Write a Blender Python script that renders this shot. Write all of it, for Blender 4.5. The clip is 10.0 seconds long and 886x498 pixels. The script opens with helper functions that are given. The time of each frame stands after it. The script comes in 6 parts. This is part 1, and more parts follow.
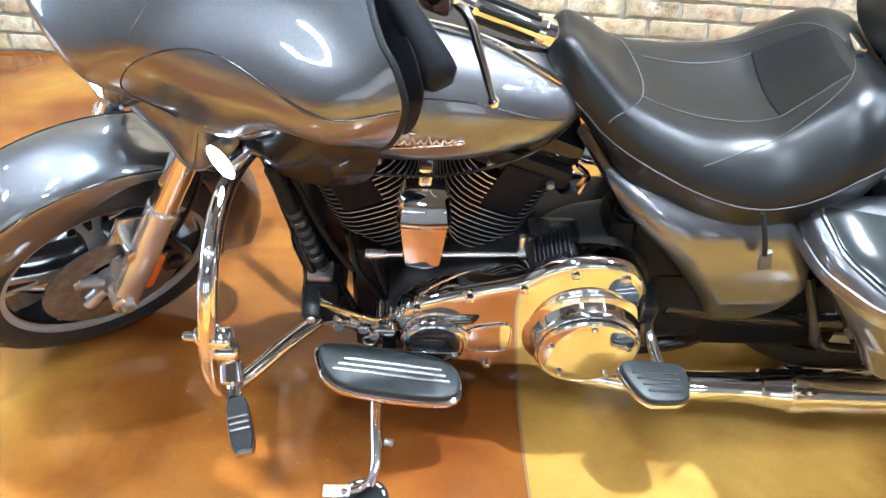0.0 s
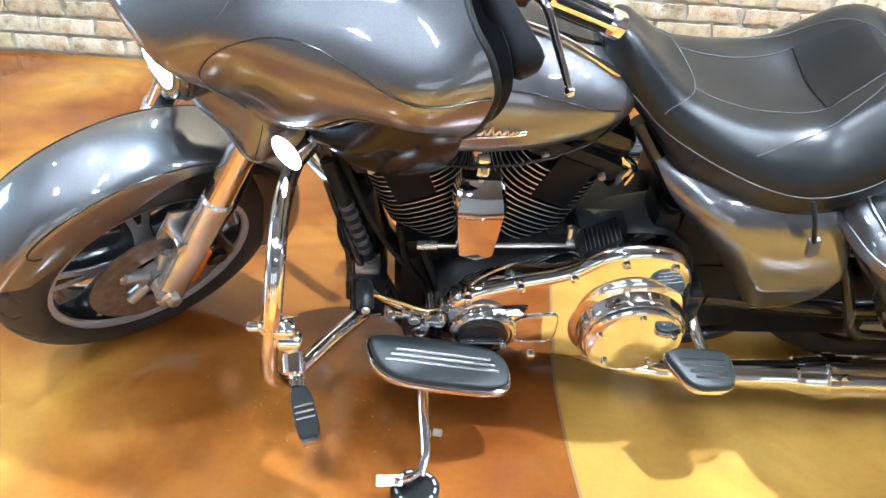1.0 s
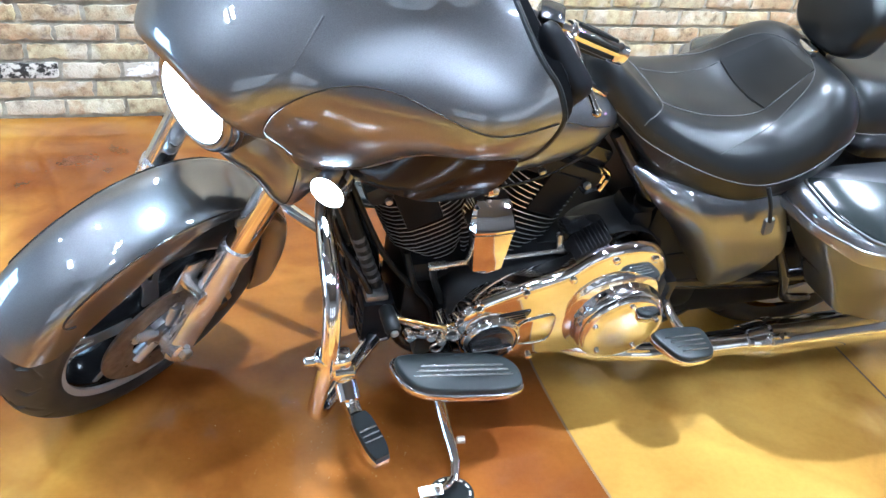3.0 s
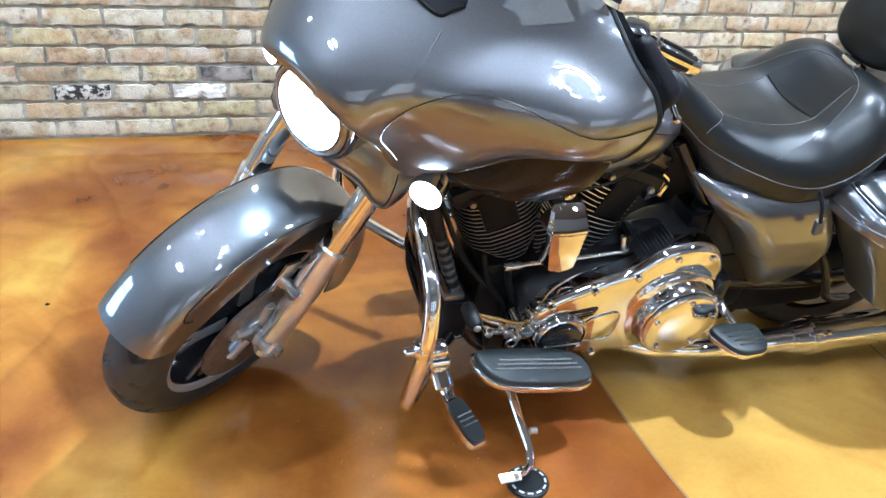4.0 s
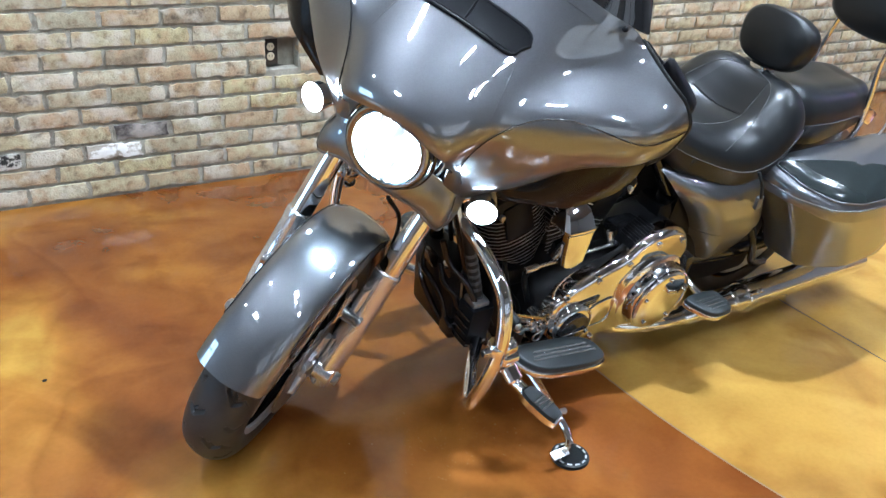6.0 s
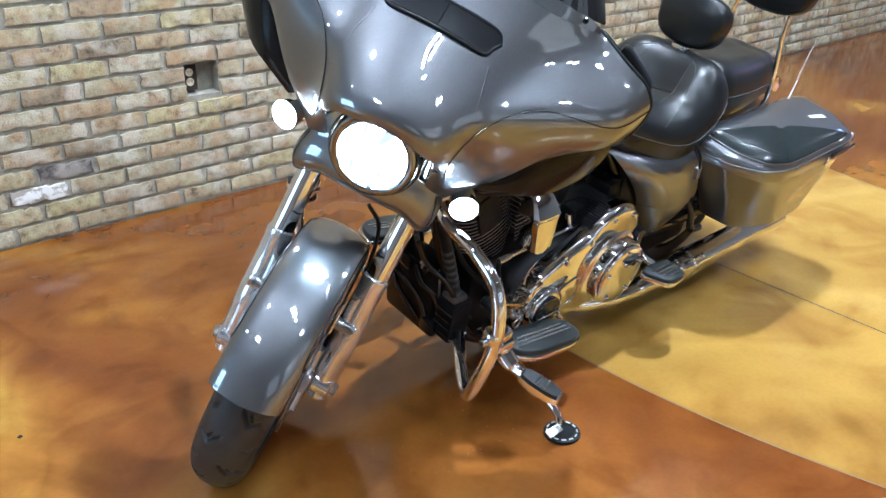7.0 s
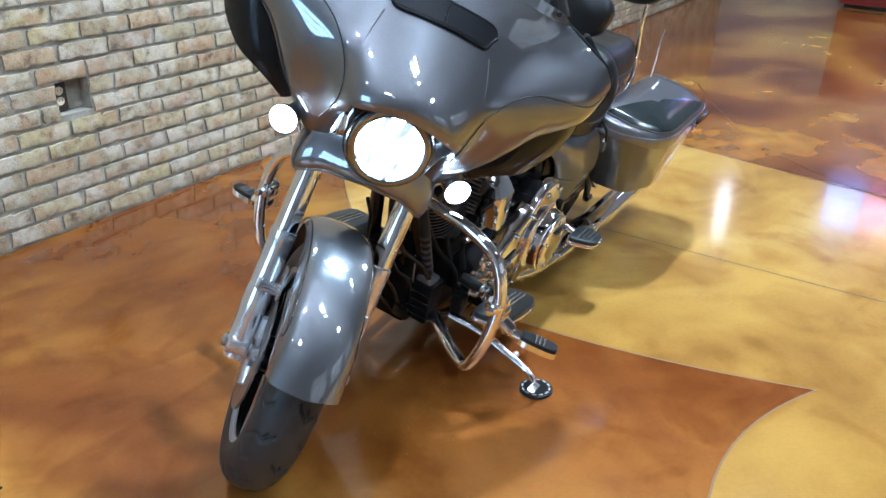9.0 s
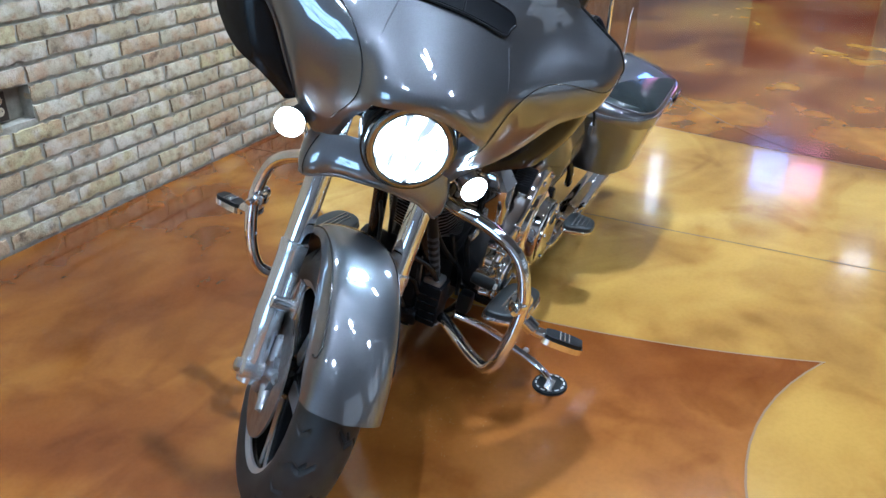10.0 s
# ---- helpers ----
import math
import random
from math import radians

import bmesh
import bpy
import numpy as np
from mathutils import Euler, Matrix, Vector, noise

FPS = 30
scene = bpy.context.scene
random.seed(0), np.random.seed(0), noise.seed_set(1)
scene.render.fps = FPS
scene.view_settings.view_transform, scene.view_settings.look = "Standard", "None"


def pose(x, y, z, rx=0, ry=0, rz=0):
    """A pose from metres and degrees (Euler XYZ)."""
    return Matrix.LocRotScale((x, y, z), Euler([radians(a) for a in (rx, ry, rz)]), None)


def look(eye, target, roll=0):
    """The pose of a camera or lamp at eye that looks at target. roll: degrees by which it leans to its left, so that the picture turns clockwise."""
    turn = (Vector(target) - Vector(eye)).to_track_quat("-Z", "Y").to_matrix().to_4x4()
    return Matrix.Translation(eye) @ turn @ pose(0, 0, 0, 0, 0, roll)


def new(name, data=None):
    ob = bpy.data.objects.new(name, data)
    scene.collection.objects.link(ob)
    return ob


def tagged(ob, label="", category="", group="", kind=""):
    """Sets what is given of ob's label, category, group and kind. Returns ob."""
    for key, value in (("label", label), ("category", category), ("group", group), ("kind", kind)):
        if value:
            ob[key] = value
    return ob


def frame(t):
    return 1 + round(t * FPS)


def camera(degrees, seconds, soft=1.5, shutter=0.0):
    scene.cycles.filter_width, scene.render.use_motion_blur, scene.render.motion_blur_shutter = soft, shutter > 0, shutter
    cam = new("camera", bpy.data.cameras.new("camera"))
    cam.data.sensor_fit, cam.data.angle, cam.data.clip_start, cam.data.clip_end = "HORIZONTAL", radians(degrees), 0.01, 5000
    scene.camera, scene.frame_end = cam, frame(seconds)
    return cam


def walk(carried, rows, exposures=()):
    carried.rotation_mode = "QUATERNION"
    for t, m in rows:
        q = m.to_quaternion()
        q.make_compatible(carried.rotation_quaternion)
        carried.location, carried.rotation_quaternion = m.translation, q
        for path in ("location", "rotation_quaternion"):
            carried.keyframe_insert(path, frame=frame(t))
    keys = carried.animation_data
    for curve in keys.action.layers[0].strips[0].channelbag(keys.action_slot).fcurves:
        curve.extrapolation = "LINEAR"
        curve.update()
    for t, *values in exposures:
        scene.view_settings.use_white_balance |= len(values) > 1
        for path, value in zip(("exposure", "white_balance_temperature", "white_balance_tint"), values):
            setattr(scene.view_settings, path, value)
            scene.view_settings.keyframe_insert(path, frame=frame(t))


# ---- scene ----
cam = camera(56.6, 10.0)
PATH = [
    (0, (0.633, 0.729, 1.312), (0.611, 2.365, 0.161), 3.4),
    (0.5, (0.566, 0.691, 1.316), (0.593, 2.328, 0.168), 4.2),
    (1, (0.485, 0.69, 1.294), (0.532, 2.336, 0.159), 4.4),
    (1.5, (0.386, 0.717, 1.294), (0.485, 2.351, 0.145), 3.9),
    (2, (0.317, 0.711, 1.303), (0.518, 2.346, 0.168), 4.7),
    (2.2, (0.283, 0.708, 1.307), (0.536, 2.347, 0.189), 4.8),
    (3.3, (0.044, 0.578, 1.331), (0.54, 2.214, 0.292), 5.2),
    (3.5, (0.0, 0.554, 1.333), (0.493, 2.195, 0.302), 5.2),
    (4, (-0.096, 0.545, 1.33), (0.398, 2.205, 0.33), 5.0),
    (4.5, (-0.222, 0.575, 1.328), (0.335, 2.223, 0.341), 4.4),
    (5, (-0.339, 0.595, 1.338), (0.302, 2.226, 0.374), 4.5),
    (5.5, (-0.489, 0.597, 1.34), (0.289, 2.188, 0.409), 4.4),
    (6, (-0.639, 0.563, 1.359), (0.298, 2.082, 0.456), 4.2),
    (6.2, (-0.689, 0.551, 1.37), (0.302, 2.037, 0.47), 3.7),
    (7.3, (-0.882, 0.676, 1.359), (0.316, 2.021, 0.488), 0.6),
    (7.5, (-0.917, 0.709, 1.368), (0.314, 2.019, 0.491), 1.1),
    (8, (-1.004, 0.776, 1.376), (0.31, 2.001, 0.497), 1.3),
    (8.5, (-1.157, 0.842, 1.357), (0.274, 1.939, 0.49), 1.2),
    (9, (-1.278, 0.9, 1.375), (0.229, 1.888, 0.508), 1.3),
    (9.5, (-1.306, 0.993, 1.378), (0.245, 1.898, 0.499), 1.2),
    (10, (-1.298, 1.146, 1.362), (0.291, 1.964, 0.464), 0.1),
]
walk(cam, [(t, look(eye, target, roll)) for t, eye, target, roll in PATH],
     [(0, 0.47, 5800, 10), (2.2, 0.38, 5600, 10), (3.5, 0.2, 5400, 10), (4.5, -0.03, 5450, 10), (5.5, -0.22, 5550, 10), (7.5, -0.4, 5500, 10), (8.5, -0.42, 5400, 10), (9, -0.52, 5350, 10), (10, -0.66, 5200, 10)])

import functools

from mathutils.geometry import tessellate_polygon

# ---- light ----
world = bpy.data.worlds.new("showroom_world")
scene.world = world
world.use_nodes = True
world.node_tree.nodes["Background"].inputs[0].default_value = (0.9, 0.95, 1.0, 1)
world.node_tree.nodes["Background"].inputs[1].default_value = 0.05


# ---- materials ----
def material(name, base, rough=0.5, metal=0.0, coat=0.0, coat_rough=0.03, spec=0.5):
    m = bpy.data.materials.new(name)
    m.use_nodes = True
    b = m.node_tree.nodes["Principled BSDF"]
    b.inputs["Base Color"].default_value = (*base, 1)
    b.inputs["Roughness"].default_value = rough
    b.inputs["Metallic"].default_value = metal
    b.inputs["Coat Weight"].default_value = coat
    b.inputs["Coat Roughness"].default_value = coat_rough
    b.inputs["Specular IOR Level"].default_value = spec
    return m


def node(m, kind, **inputs):
    n = m.node_tree.nodes.new(kind)
    for key, value in inputs.items():
        n.inputs[key.replace("_", " ")].default_value = value
    return n


def wire(m, a, out, b, inp):
    m.node_tree.links.new(a.outputs[out], b.inputs[inp])


def ramp(m, source, out, stops):
    r = m.node_tree.nodes.new("ShaderNodeValToRGB")
    e = r.color_ramp.elements
    while len(e) < len(stops):
        e.new(0.5)
    for k, (p, c) in enumerate(stops):
        e[k].position, e[k].color = p, (*c, 1)
    wire(m, source, out, r, "Fac")
    return r


def coords(m, which="Object", scale=(1, 1, 1)):
    c = m.node_tree.nodes.new("ShaderNodeTexCoord")
    p = m.node_tree.nodes.new("ShaderNodeMapping")
    p.inputs["Scale"].default_value = scale
    wire(m, c, which, p, "Vector")
    return p


def noisy(m, scale, detail=4.0, rough=0.55, stretch=(1, 1, 1), distort=0.0):
    n = node(m, "ShaderNodeTexNoise", Scale=scale, Detail=detail, Roughness=rough, Distortion=distort)
    wire(m, coords(m, "Object", stretch), "Vector", n, "Vector")
    return n


def bumped(m, source, out, strength, distance=0.001):
    b = node(m, "ShaderNodeBump", Strength=strength, Distance=distance)
    wire(m, source, out, b, "Height")
    wire(m, b, "Normal", m.node_tree.nodes["Principled BSDF"], "Normal")
    return b


def to_base(m, source, out="Color"):
    wire(m, source, out, m.node_tree.nodes["Principled BSDF"], "Base Color")


def to_rough(m, source, lo, hi, out="Fac"):
    r = node(m, "ShaderNodeMapRange")
    r.inputs["To Min"].default_value, r.inputs["To Max"].default_value = lo, hi
    wire(m, source, out, r, "Value")
    wire(m, r, "Result", m.node_tree.nodes["Principled BSDF"], "Roughness")


def mixed(m, fac, fac_out, a, b, mode="MIX"):
    x = m.node_tree.nodes.new("ShaderNodeMix")
    x.data_type, x.blend_type = "RGBA", mode
    if fac is None:
        x.inputs[0].default_value = fac_out
    else:
        wire(m, fac, fac_out, x, 0)
    for slot, src in ((6, a), (7, b)):
        if isinstance(src, tuple):
            x.inputs[slot].default_value = (*src, 1)
        else:
            m.node_tree.links.new(src.outputs[0] if src.bl_idname != "ShaderNodeMix" else src.outputs[2], x.inputs[slot])
    return x


# metallic charcoal paint under clear lacquer, with a fine flake
PAINT = material("charcoal_metallic_paint", (0.12, 0.119, 0.124), 0.41, 0.92, 1.0, 0.025)
PAINT.node_tree.nodes["Principled BSDF"].inputs["Coat IOR"].default_value = 2.3
_f = noisy(PAINT, 900.0, 2.0)
to_base(PAINT, ramp(PAINT, _f, "Fac", [(0.3, (0.094, 0.096, 0.105)), (0.7, (0.146, 0.15, 0.162))]))
PINSTRIPE = material("black_pinstripe", (0.012, 0.011, 0.012), 0.25)

CHROME = material("chrome", (0.86, 0.86, 0.87), 0.045, 1.0)
to_rough(CHROME, noisy(CHROME, 25.0, 3.0), 0.02, 0.09)
SATIN = material("satin_aluminium", (0.78, 0.78, 0.78), 0.28, 1.0)
to_rough(SATIN, noisy(SATIN, 14.0, 2.0), 0.2, 0.3)
SLIDER = material("polished_slider", (0.76, 0.77, 0.79), 0.2, 0.84)
to_rough(SLIDER, noisy(SLIDER, 14.0, 2.0), 0.13, 0.22)
SILVER = material("silver_wheel_paint", (0.5, 0.5, 0.5), 0.35, 0.4)
SPOKE_FACE = material("machined_spoke_face", (0.5, 0.51, 0.53), 0.32, 0.8)
MACHINED = material("machined_fin_edge", (0.62, 0.62, 0.62), 0.3, 0.75)
STEEL = material("zinc_plated_steel", (0.5, 0.5, 0.5), 0.35, 1.0)
ROTOR = material("brake_disc_steel", (0.2, 0.185, 0.175), 0.34, 0.8)
to_base(ROTOR, ramp(ROTOR, noisy(ROTOR, 40.0, 3.0), "Fac", [(0.35, (0.2, 0.175, 0.16)), (0.7, (0.34, 0.315, 0.295))]))
BLACK = material("gloss_black_enamel", (0.01, 0.01, 0.011), 0.16, 0.0, 0.25, spec=0.35)
GLOSS_SKIRT = material("dark_gloss_skirt", (0.008, 0.0075, 0.0075), 0.14, spec=0.3)
BEZEL = material("lamp_bezel_chrome", (0.34, 0.36, 0.37), 0.2, 1.0)
WRINKLE = material("black_wrinkle_coat", (0.008, 0.008, 0.009), 0.42, spec=0.25)
bumped(WRINKLE, noisy(WRINKLE, 700.0, 2.0), "Fac", 0.4, 0.0006)
PLASTIC = material("black_moulded_plastic", (0.006, 0.0065, 0.008), 0.4, spec=0.12)
bumped(PLASTIC, noisy(PLASTIC, 900.0, 2.0), "Fac", 0.15, 0.0004)
INSERT = material("dark_grey_lid_insert", (0.016, 0.02, 0.02), 0.16, 0.0, spec=0.35)
RUBBER = material("black_rubber", (0.009, 0.0105, 0.011), 0.4, spec=0.18)
bumped(RUBBER, noisy(RUBBER, 350.0, 4.0), "Fac", 0.2, 0.0006)
TYRE = material("tyre_rubber", (0.024, 0.024, 0.025), 0.55)
_t = noisy(TYRE, 30.0, 5.0)
to_base(TYRE, ramp(TYRE, _t, "Fac", [(0.3, (0.013, 0.0135, 0.0145)), (0.75, (0.028, 0.028, 0.028))]))
bumped(TYRE, noisy(TYRE, 500.0, 3.0), "Fac", 0.25, 0.0008)
LEATHER = material("black_leather_vinyl", (0.007, 0.0078, 0.0085), 0.25, 0.0, 0.0, spec=0.4)
_v = node(LEATHER, "ShaderNodeTexVoronoi", Scale=330.0)
wire(LEATHER, coords(LEATHER, "Object"), "Vector", _v, "Vector")
bumped(LEATHER, _v, "Distance", 0.05, 0.0003)
to_rough(LEATHER, noisy(LEATHER, 9.0, 3.0), 0.28, 0.36)
_w = noisy(LEATHER, 70.0, 4.0, 0.5, (1, 1.6, 1), 0.2)
_b = LEATHER.node_tree.nodes["Principled BSDF"].inputs["Normal"].links[0].from_node
_b2 = node(LEATHER, "ShaderNodeBump", Strength=0.012, Distance=0.0015)
wire(LEATHER, _w, "Fac", _b2, "Height")
wire(LEATHER, _b2, "Normal", _b, "Normal")
SMOOTH_VINYL = material("smooth_black_vinyl", (0.006, 0.0065, 0.007), 0.36, spec=0.25)
GREY_PLUG = material("grey_plug", (0.085, 0.088, 0.09), 0.4)
THREAD = material("grey_stitching", (0.06, 0.06, 0.06), 0.7)
AMBER = material("amber_reflector", (0.75, 0.16, 0.01), 0.12, 0.0, 1.0)
BOARD_RUBBER = material("worn_board_rubber", (0.015, 0.019, 0.0195), 0.42, spec=0.35)
bumped(BOARD_RUBBER, noisy(BOARD_RUBBER, 350.0, 4.0), "Fac", 0.15, 0.0005)
HOSE = material("glossy_black_hose", (0.006, 0.006, 0.007), 0.22)
GREY_TAPE = material("grey_wrapped_tape", (0.05, 0.05, 0.052), 0.5)
GREY_PRINT = material("pale_print", (0.45, 0.45, 0.44), 0.5)
BRASS = material("brass_strip", (0.75, 0.52, 0.2), 0.2, 1.0)
SMOKE = material("smoked_screen", (0.01, 0.01, 0.011), 0.06, 0.0, 1.0)
OUTLET = material("brown_receptacle", (0.03, 0.022, 0.018), 0.4)
IVORY = material("ivory_socket", (0.62, 0.55, 0.4), 0.4)


def lit(name, colour, power):
    m = bpy.data.materials.new(name)
    m.use_nodes = True
    b = m.node_tree.nodes["Principled BSDF"]
    b.inputs["Base Color"].default_value = (0.8, 0.8, 0.8, 1)
    b.inputs["Emission Color"].default_value = (*colour, 1)
    b.inputs["Emission Strength"].default_value = power
    return m


HEADLIGHT = lit("lit_headlight", (0.78, 0.95, 1.0), 80.0)
_c = coords(HEADLIGHT, "Object", (1, 34, 9))
_n = node(HEADLIGHT, "ShaderNodeTexNoise", Scale=1.6, Detail=2.0)
wire(HEADLIGHT, _c, "Vector", _n, "Vector")
_r = node(HEADLIGHT, "ShaderNodeMapRange")
_r.inputs["From Min"].default_value, _r.inputs["From Max"].default_value = 0.41, 0.55
_r.inputs["To Min"].default_value, _r.inputs["To Max"].default_value = 0.7, 150.0
wire(HEADLIGHT, _n, "Fac", _r, "Value")
wire(HEADLIGHT, _r, "Result", HEADLIGHT.node_tree.nodes["Principled BSDF"], "Emission Strength")
SPOTLIGHT = lit("lit_spotlight", (0.8, 0.95, 1.0), 80.0)
PANEL = lit("lit_ceiling_panel", (0.88, 0.96, 1.0), 520.0)
FLOOD = lit("lit_flood_lens", (0.9, 0.96, 1.0), 9500.0)
FLOOD_DIM = lit("lit_dimmer_flood_lens", (0.9, 0.96, 1.0), 3000.0)
SPOT = lit("lit_spot_lens", (0.9, 0.96, 1.0), 650.0)


# glow of the added south windows, a soft fill
FILL_DAYLIGHT = lit("fill_daylight", (0.72, 0.88, 1.0), 0.4)
SKYLIGHT = lit("open_sky", (0.5, 0.78, 1.0), 10.0)
NEON_BLUE = lit("lit_blue_sign", (0.2, 0.38, 1.0), 11.0)
NEON_PINK = lit("lit_pink_sign", (1.0, 0.3, 0.6), 9.0)
WALL_LAMP = lit("lit_floodlight", (0.97, 0.98, 1.0), 9.0)


def stained_floor(name, stops, tint, lo, hi, graded=False):
    m = material(name, stops[0][1], 0.12, 0.0, 0.3, 0.04, 0.42)
    big = noisy(m, 1.1, 2.5, 0.45, (1, 1, 0.2), 0.9)
    base = ramp(m, big, "Fac", stops)
    mid = noisy(m, 2.9, 3.0, 0.45, (1, 1, 0.2), 1.3)
    clouds = ramp(m, mid, "Fac", tint)
    blotch = ramp(m, noisy(m, 4.6, 2.5, 0.45, (1, 1, 0.2), 1.2), "Fac", [(0.34, (0.72, 0.61, 0.53)), (0.5, (0.98, 0.96, 0.94)), (0.66, (1.12, 1.12, 1.05))])
    x = mixed(m, None, 0.8, mixed(m, None, 0.45 if graded else 0.25, base, blotch, "MULTIPLY"), clouds, "MULTIPLY")
    # thin dark rims where one layer of stain met another
    rim = noisy(m, 1.9, 2.5, 0.45, (1, 1, 0.2), 0.9)
    rims = ramp(m, rim, "Fac", [(0.46, (1, 1, 1)), (0.495, (0.86, 0.79, 0.72)), (0.51, (0.95, 0.92, 0.89)), (0.57, (1, 1, 1))])
    where = ramp(m, noisy(m, 1.4, 2.0), "Fac", [(0.58, (0, 0, 0)), (0.72, (0.8, 0.8, 0.8))])
    r = mixed(m, where, "Color", (1.0, 1.0, 1.0), rims)
    y0_ = m.node_tree.nodes.new("ShaderNodeMix")
    y0_.data_type, y0_.blend_type = "RGBA", "MULTIPLY"
    y0_.inputs[0].default_value = 1.0
    m.node_tree.links.new(x.outputs[2], y0_.inputs[6])
    m.node_tree.links.new(r.outputs[2], y0_.inputs[7])
    # pools of stain: tone drops sharply at each pool's edge and fades back inside it
    pools = ramp(m, noisy(m, 0.95, 3.0, 0.42, (1, 1, 0.2), 1.3), "Fac",
                 [(0.34, (0.86, 0.78, 0.7)), (0.46, (1.08, 1.07, 1.02)), (0.5, (0.8, 0.7, 0.62)), (0.58, (1.06, 1.05, 1.0)), (0.63, (0.88, 0.8, 0.72)), (0.72, (1.04, 1.02, 0.98))])
    y1_ = mixed(m, None, 0.6 if graded else 0.45, y0_, pools, "MULTIPLY")
    speck = ramp(m, noisy(m, 70.0, 3.0), "Fac", [(0.3, (0.94, 0.93, 0.92)), (0.6, (1, 1, 1))])
    if graded:
        # tone grades darker and redder towards the brick side and x 1.3, with noise
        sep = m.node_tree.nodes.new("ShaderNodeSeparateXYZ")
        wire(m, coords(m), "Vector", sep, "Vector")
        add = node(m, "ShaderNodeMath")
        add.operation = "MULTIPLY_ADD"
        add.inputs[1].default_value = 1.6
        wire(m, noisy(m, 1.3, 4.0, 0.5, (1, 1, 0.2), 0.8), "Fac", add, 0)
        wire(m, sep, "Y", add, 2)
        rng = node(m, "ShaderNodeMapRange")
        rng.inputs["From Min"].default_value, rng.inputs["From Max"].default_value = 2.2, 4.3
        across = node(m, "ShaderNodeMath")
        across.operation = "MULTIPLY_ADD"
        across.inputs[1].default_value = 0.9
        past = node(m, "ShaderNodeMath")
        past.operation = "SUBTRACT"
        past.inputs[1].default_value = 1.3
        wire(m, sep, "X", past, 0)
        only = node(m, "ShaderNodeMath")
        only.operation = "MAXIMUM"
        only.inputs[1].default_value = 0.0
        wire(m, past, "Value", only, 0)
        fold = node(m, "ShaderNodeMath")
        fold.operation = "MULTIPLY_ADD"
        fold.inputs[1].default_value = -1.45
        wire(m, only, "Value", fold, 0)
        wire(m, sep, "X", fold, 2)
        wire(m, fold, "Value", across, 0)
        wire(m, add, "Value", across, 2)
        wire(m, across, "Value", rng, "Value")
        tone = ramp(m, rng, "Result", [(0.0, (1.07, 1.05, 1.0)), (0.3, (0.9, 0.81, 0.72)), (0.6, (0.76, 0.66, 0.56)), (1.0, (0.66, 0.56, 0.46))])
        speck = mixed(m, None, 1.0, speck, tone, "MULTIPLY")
    y = mixed(m, None, 1.0, y1_, speck, "MULTIPLY")
    m.node_tree.links.new(y.outputs[2], m.node_tree.nodes["Principled BSDF"].inputs["Base Color"])
    to_rough(m, noisy(m, 4.0, 5.0), lo, hi)
    bumped(m, noisy(m, 9.0, 3.0), "Fac", 0.12, 0.002)
    return m


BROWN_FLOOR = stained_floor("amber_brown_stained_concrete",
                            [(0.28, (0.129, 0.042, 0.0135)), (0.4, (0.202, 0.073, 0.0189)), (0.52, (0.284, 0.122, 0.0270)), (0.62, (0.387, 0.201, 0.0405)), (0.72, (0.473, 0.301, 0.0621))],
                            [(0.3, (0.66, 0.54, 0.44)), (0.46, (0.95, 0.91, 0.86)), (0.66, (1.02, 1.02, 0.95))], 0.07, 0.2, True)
YELLOW_FLOOR = stained_floor("ochre_stained_concrete",
                             [(0.28, (0.248, 0.126, 0.0300)), (0.42, (0.340, 0.189, 0.0405)), (0.58, (0.432, 0.262, 0.0600)), (0.72, (0.497, 0.335, 0.1050))],
                             [(0.28, (0.72, 0.6, 0.46)), (0.45, (0.97, 0.94, 0.9)), (0.66, (1.04, 1.04, 1.0))], 0.08, 0.22)
SEAM = material("scored_joint", (0.16, 0.085, 0.03), 0.6)
GRIT = material("dry_grit", (0.42, 0.3, 0.15), 0.9)
SAWCUT = material("dark_sawcut", (0.06, 0.035, 0.015), 0.7)

MORTAR = material("grey_mortar", (0.36, 0.335, 0.29), 0.9)
_m = noisy(MORTAR, 30.0, 6.0)
to_base(MORTAR, ramp(MORTAR, _m, "Fac", [(0.3, (0.24, 0.22, 0.175)), (0.7, (0.39, 0.365, 0.295))]))
bumped(MORTAR, noisy(MORTAR, 160.0, 5.0), "Fac", 0.6, 0.004)


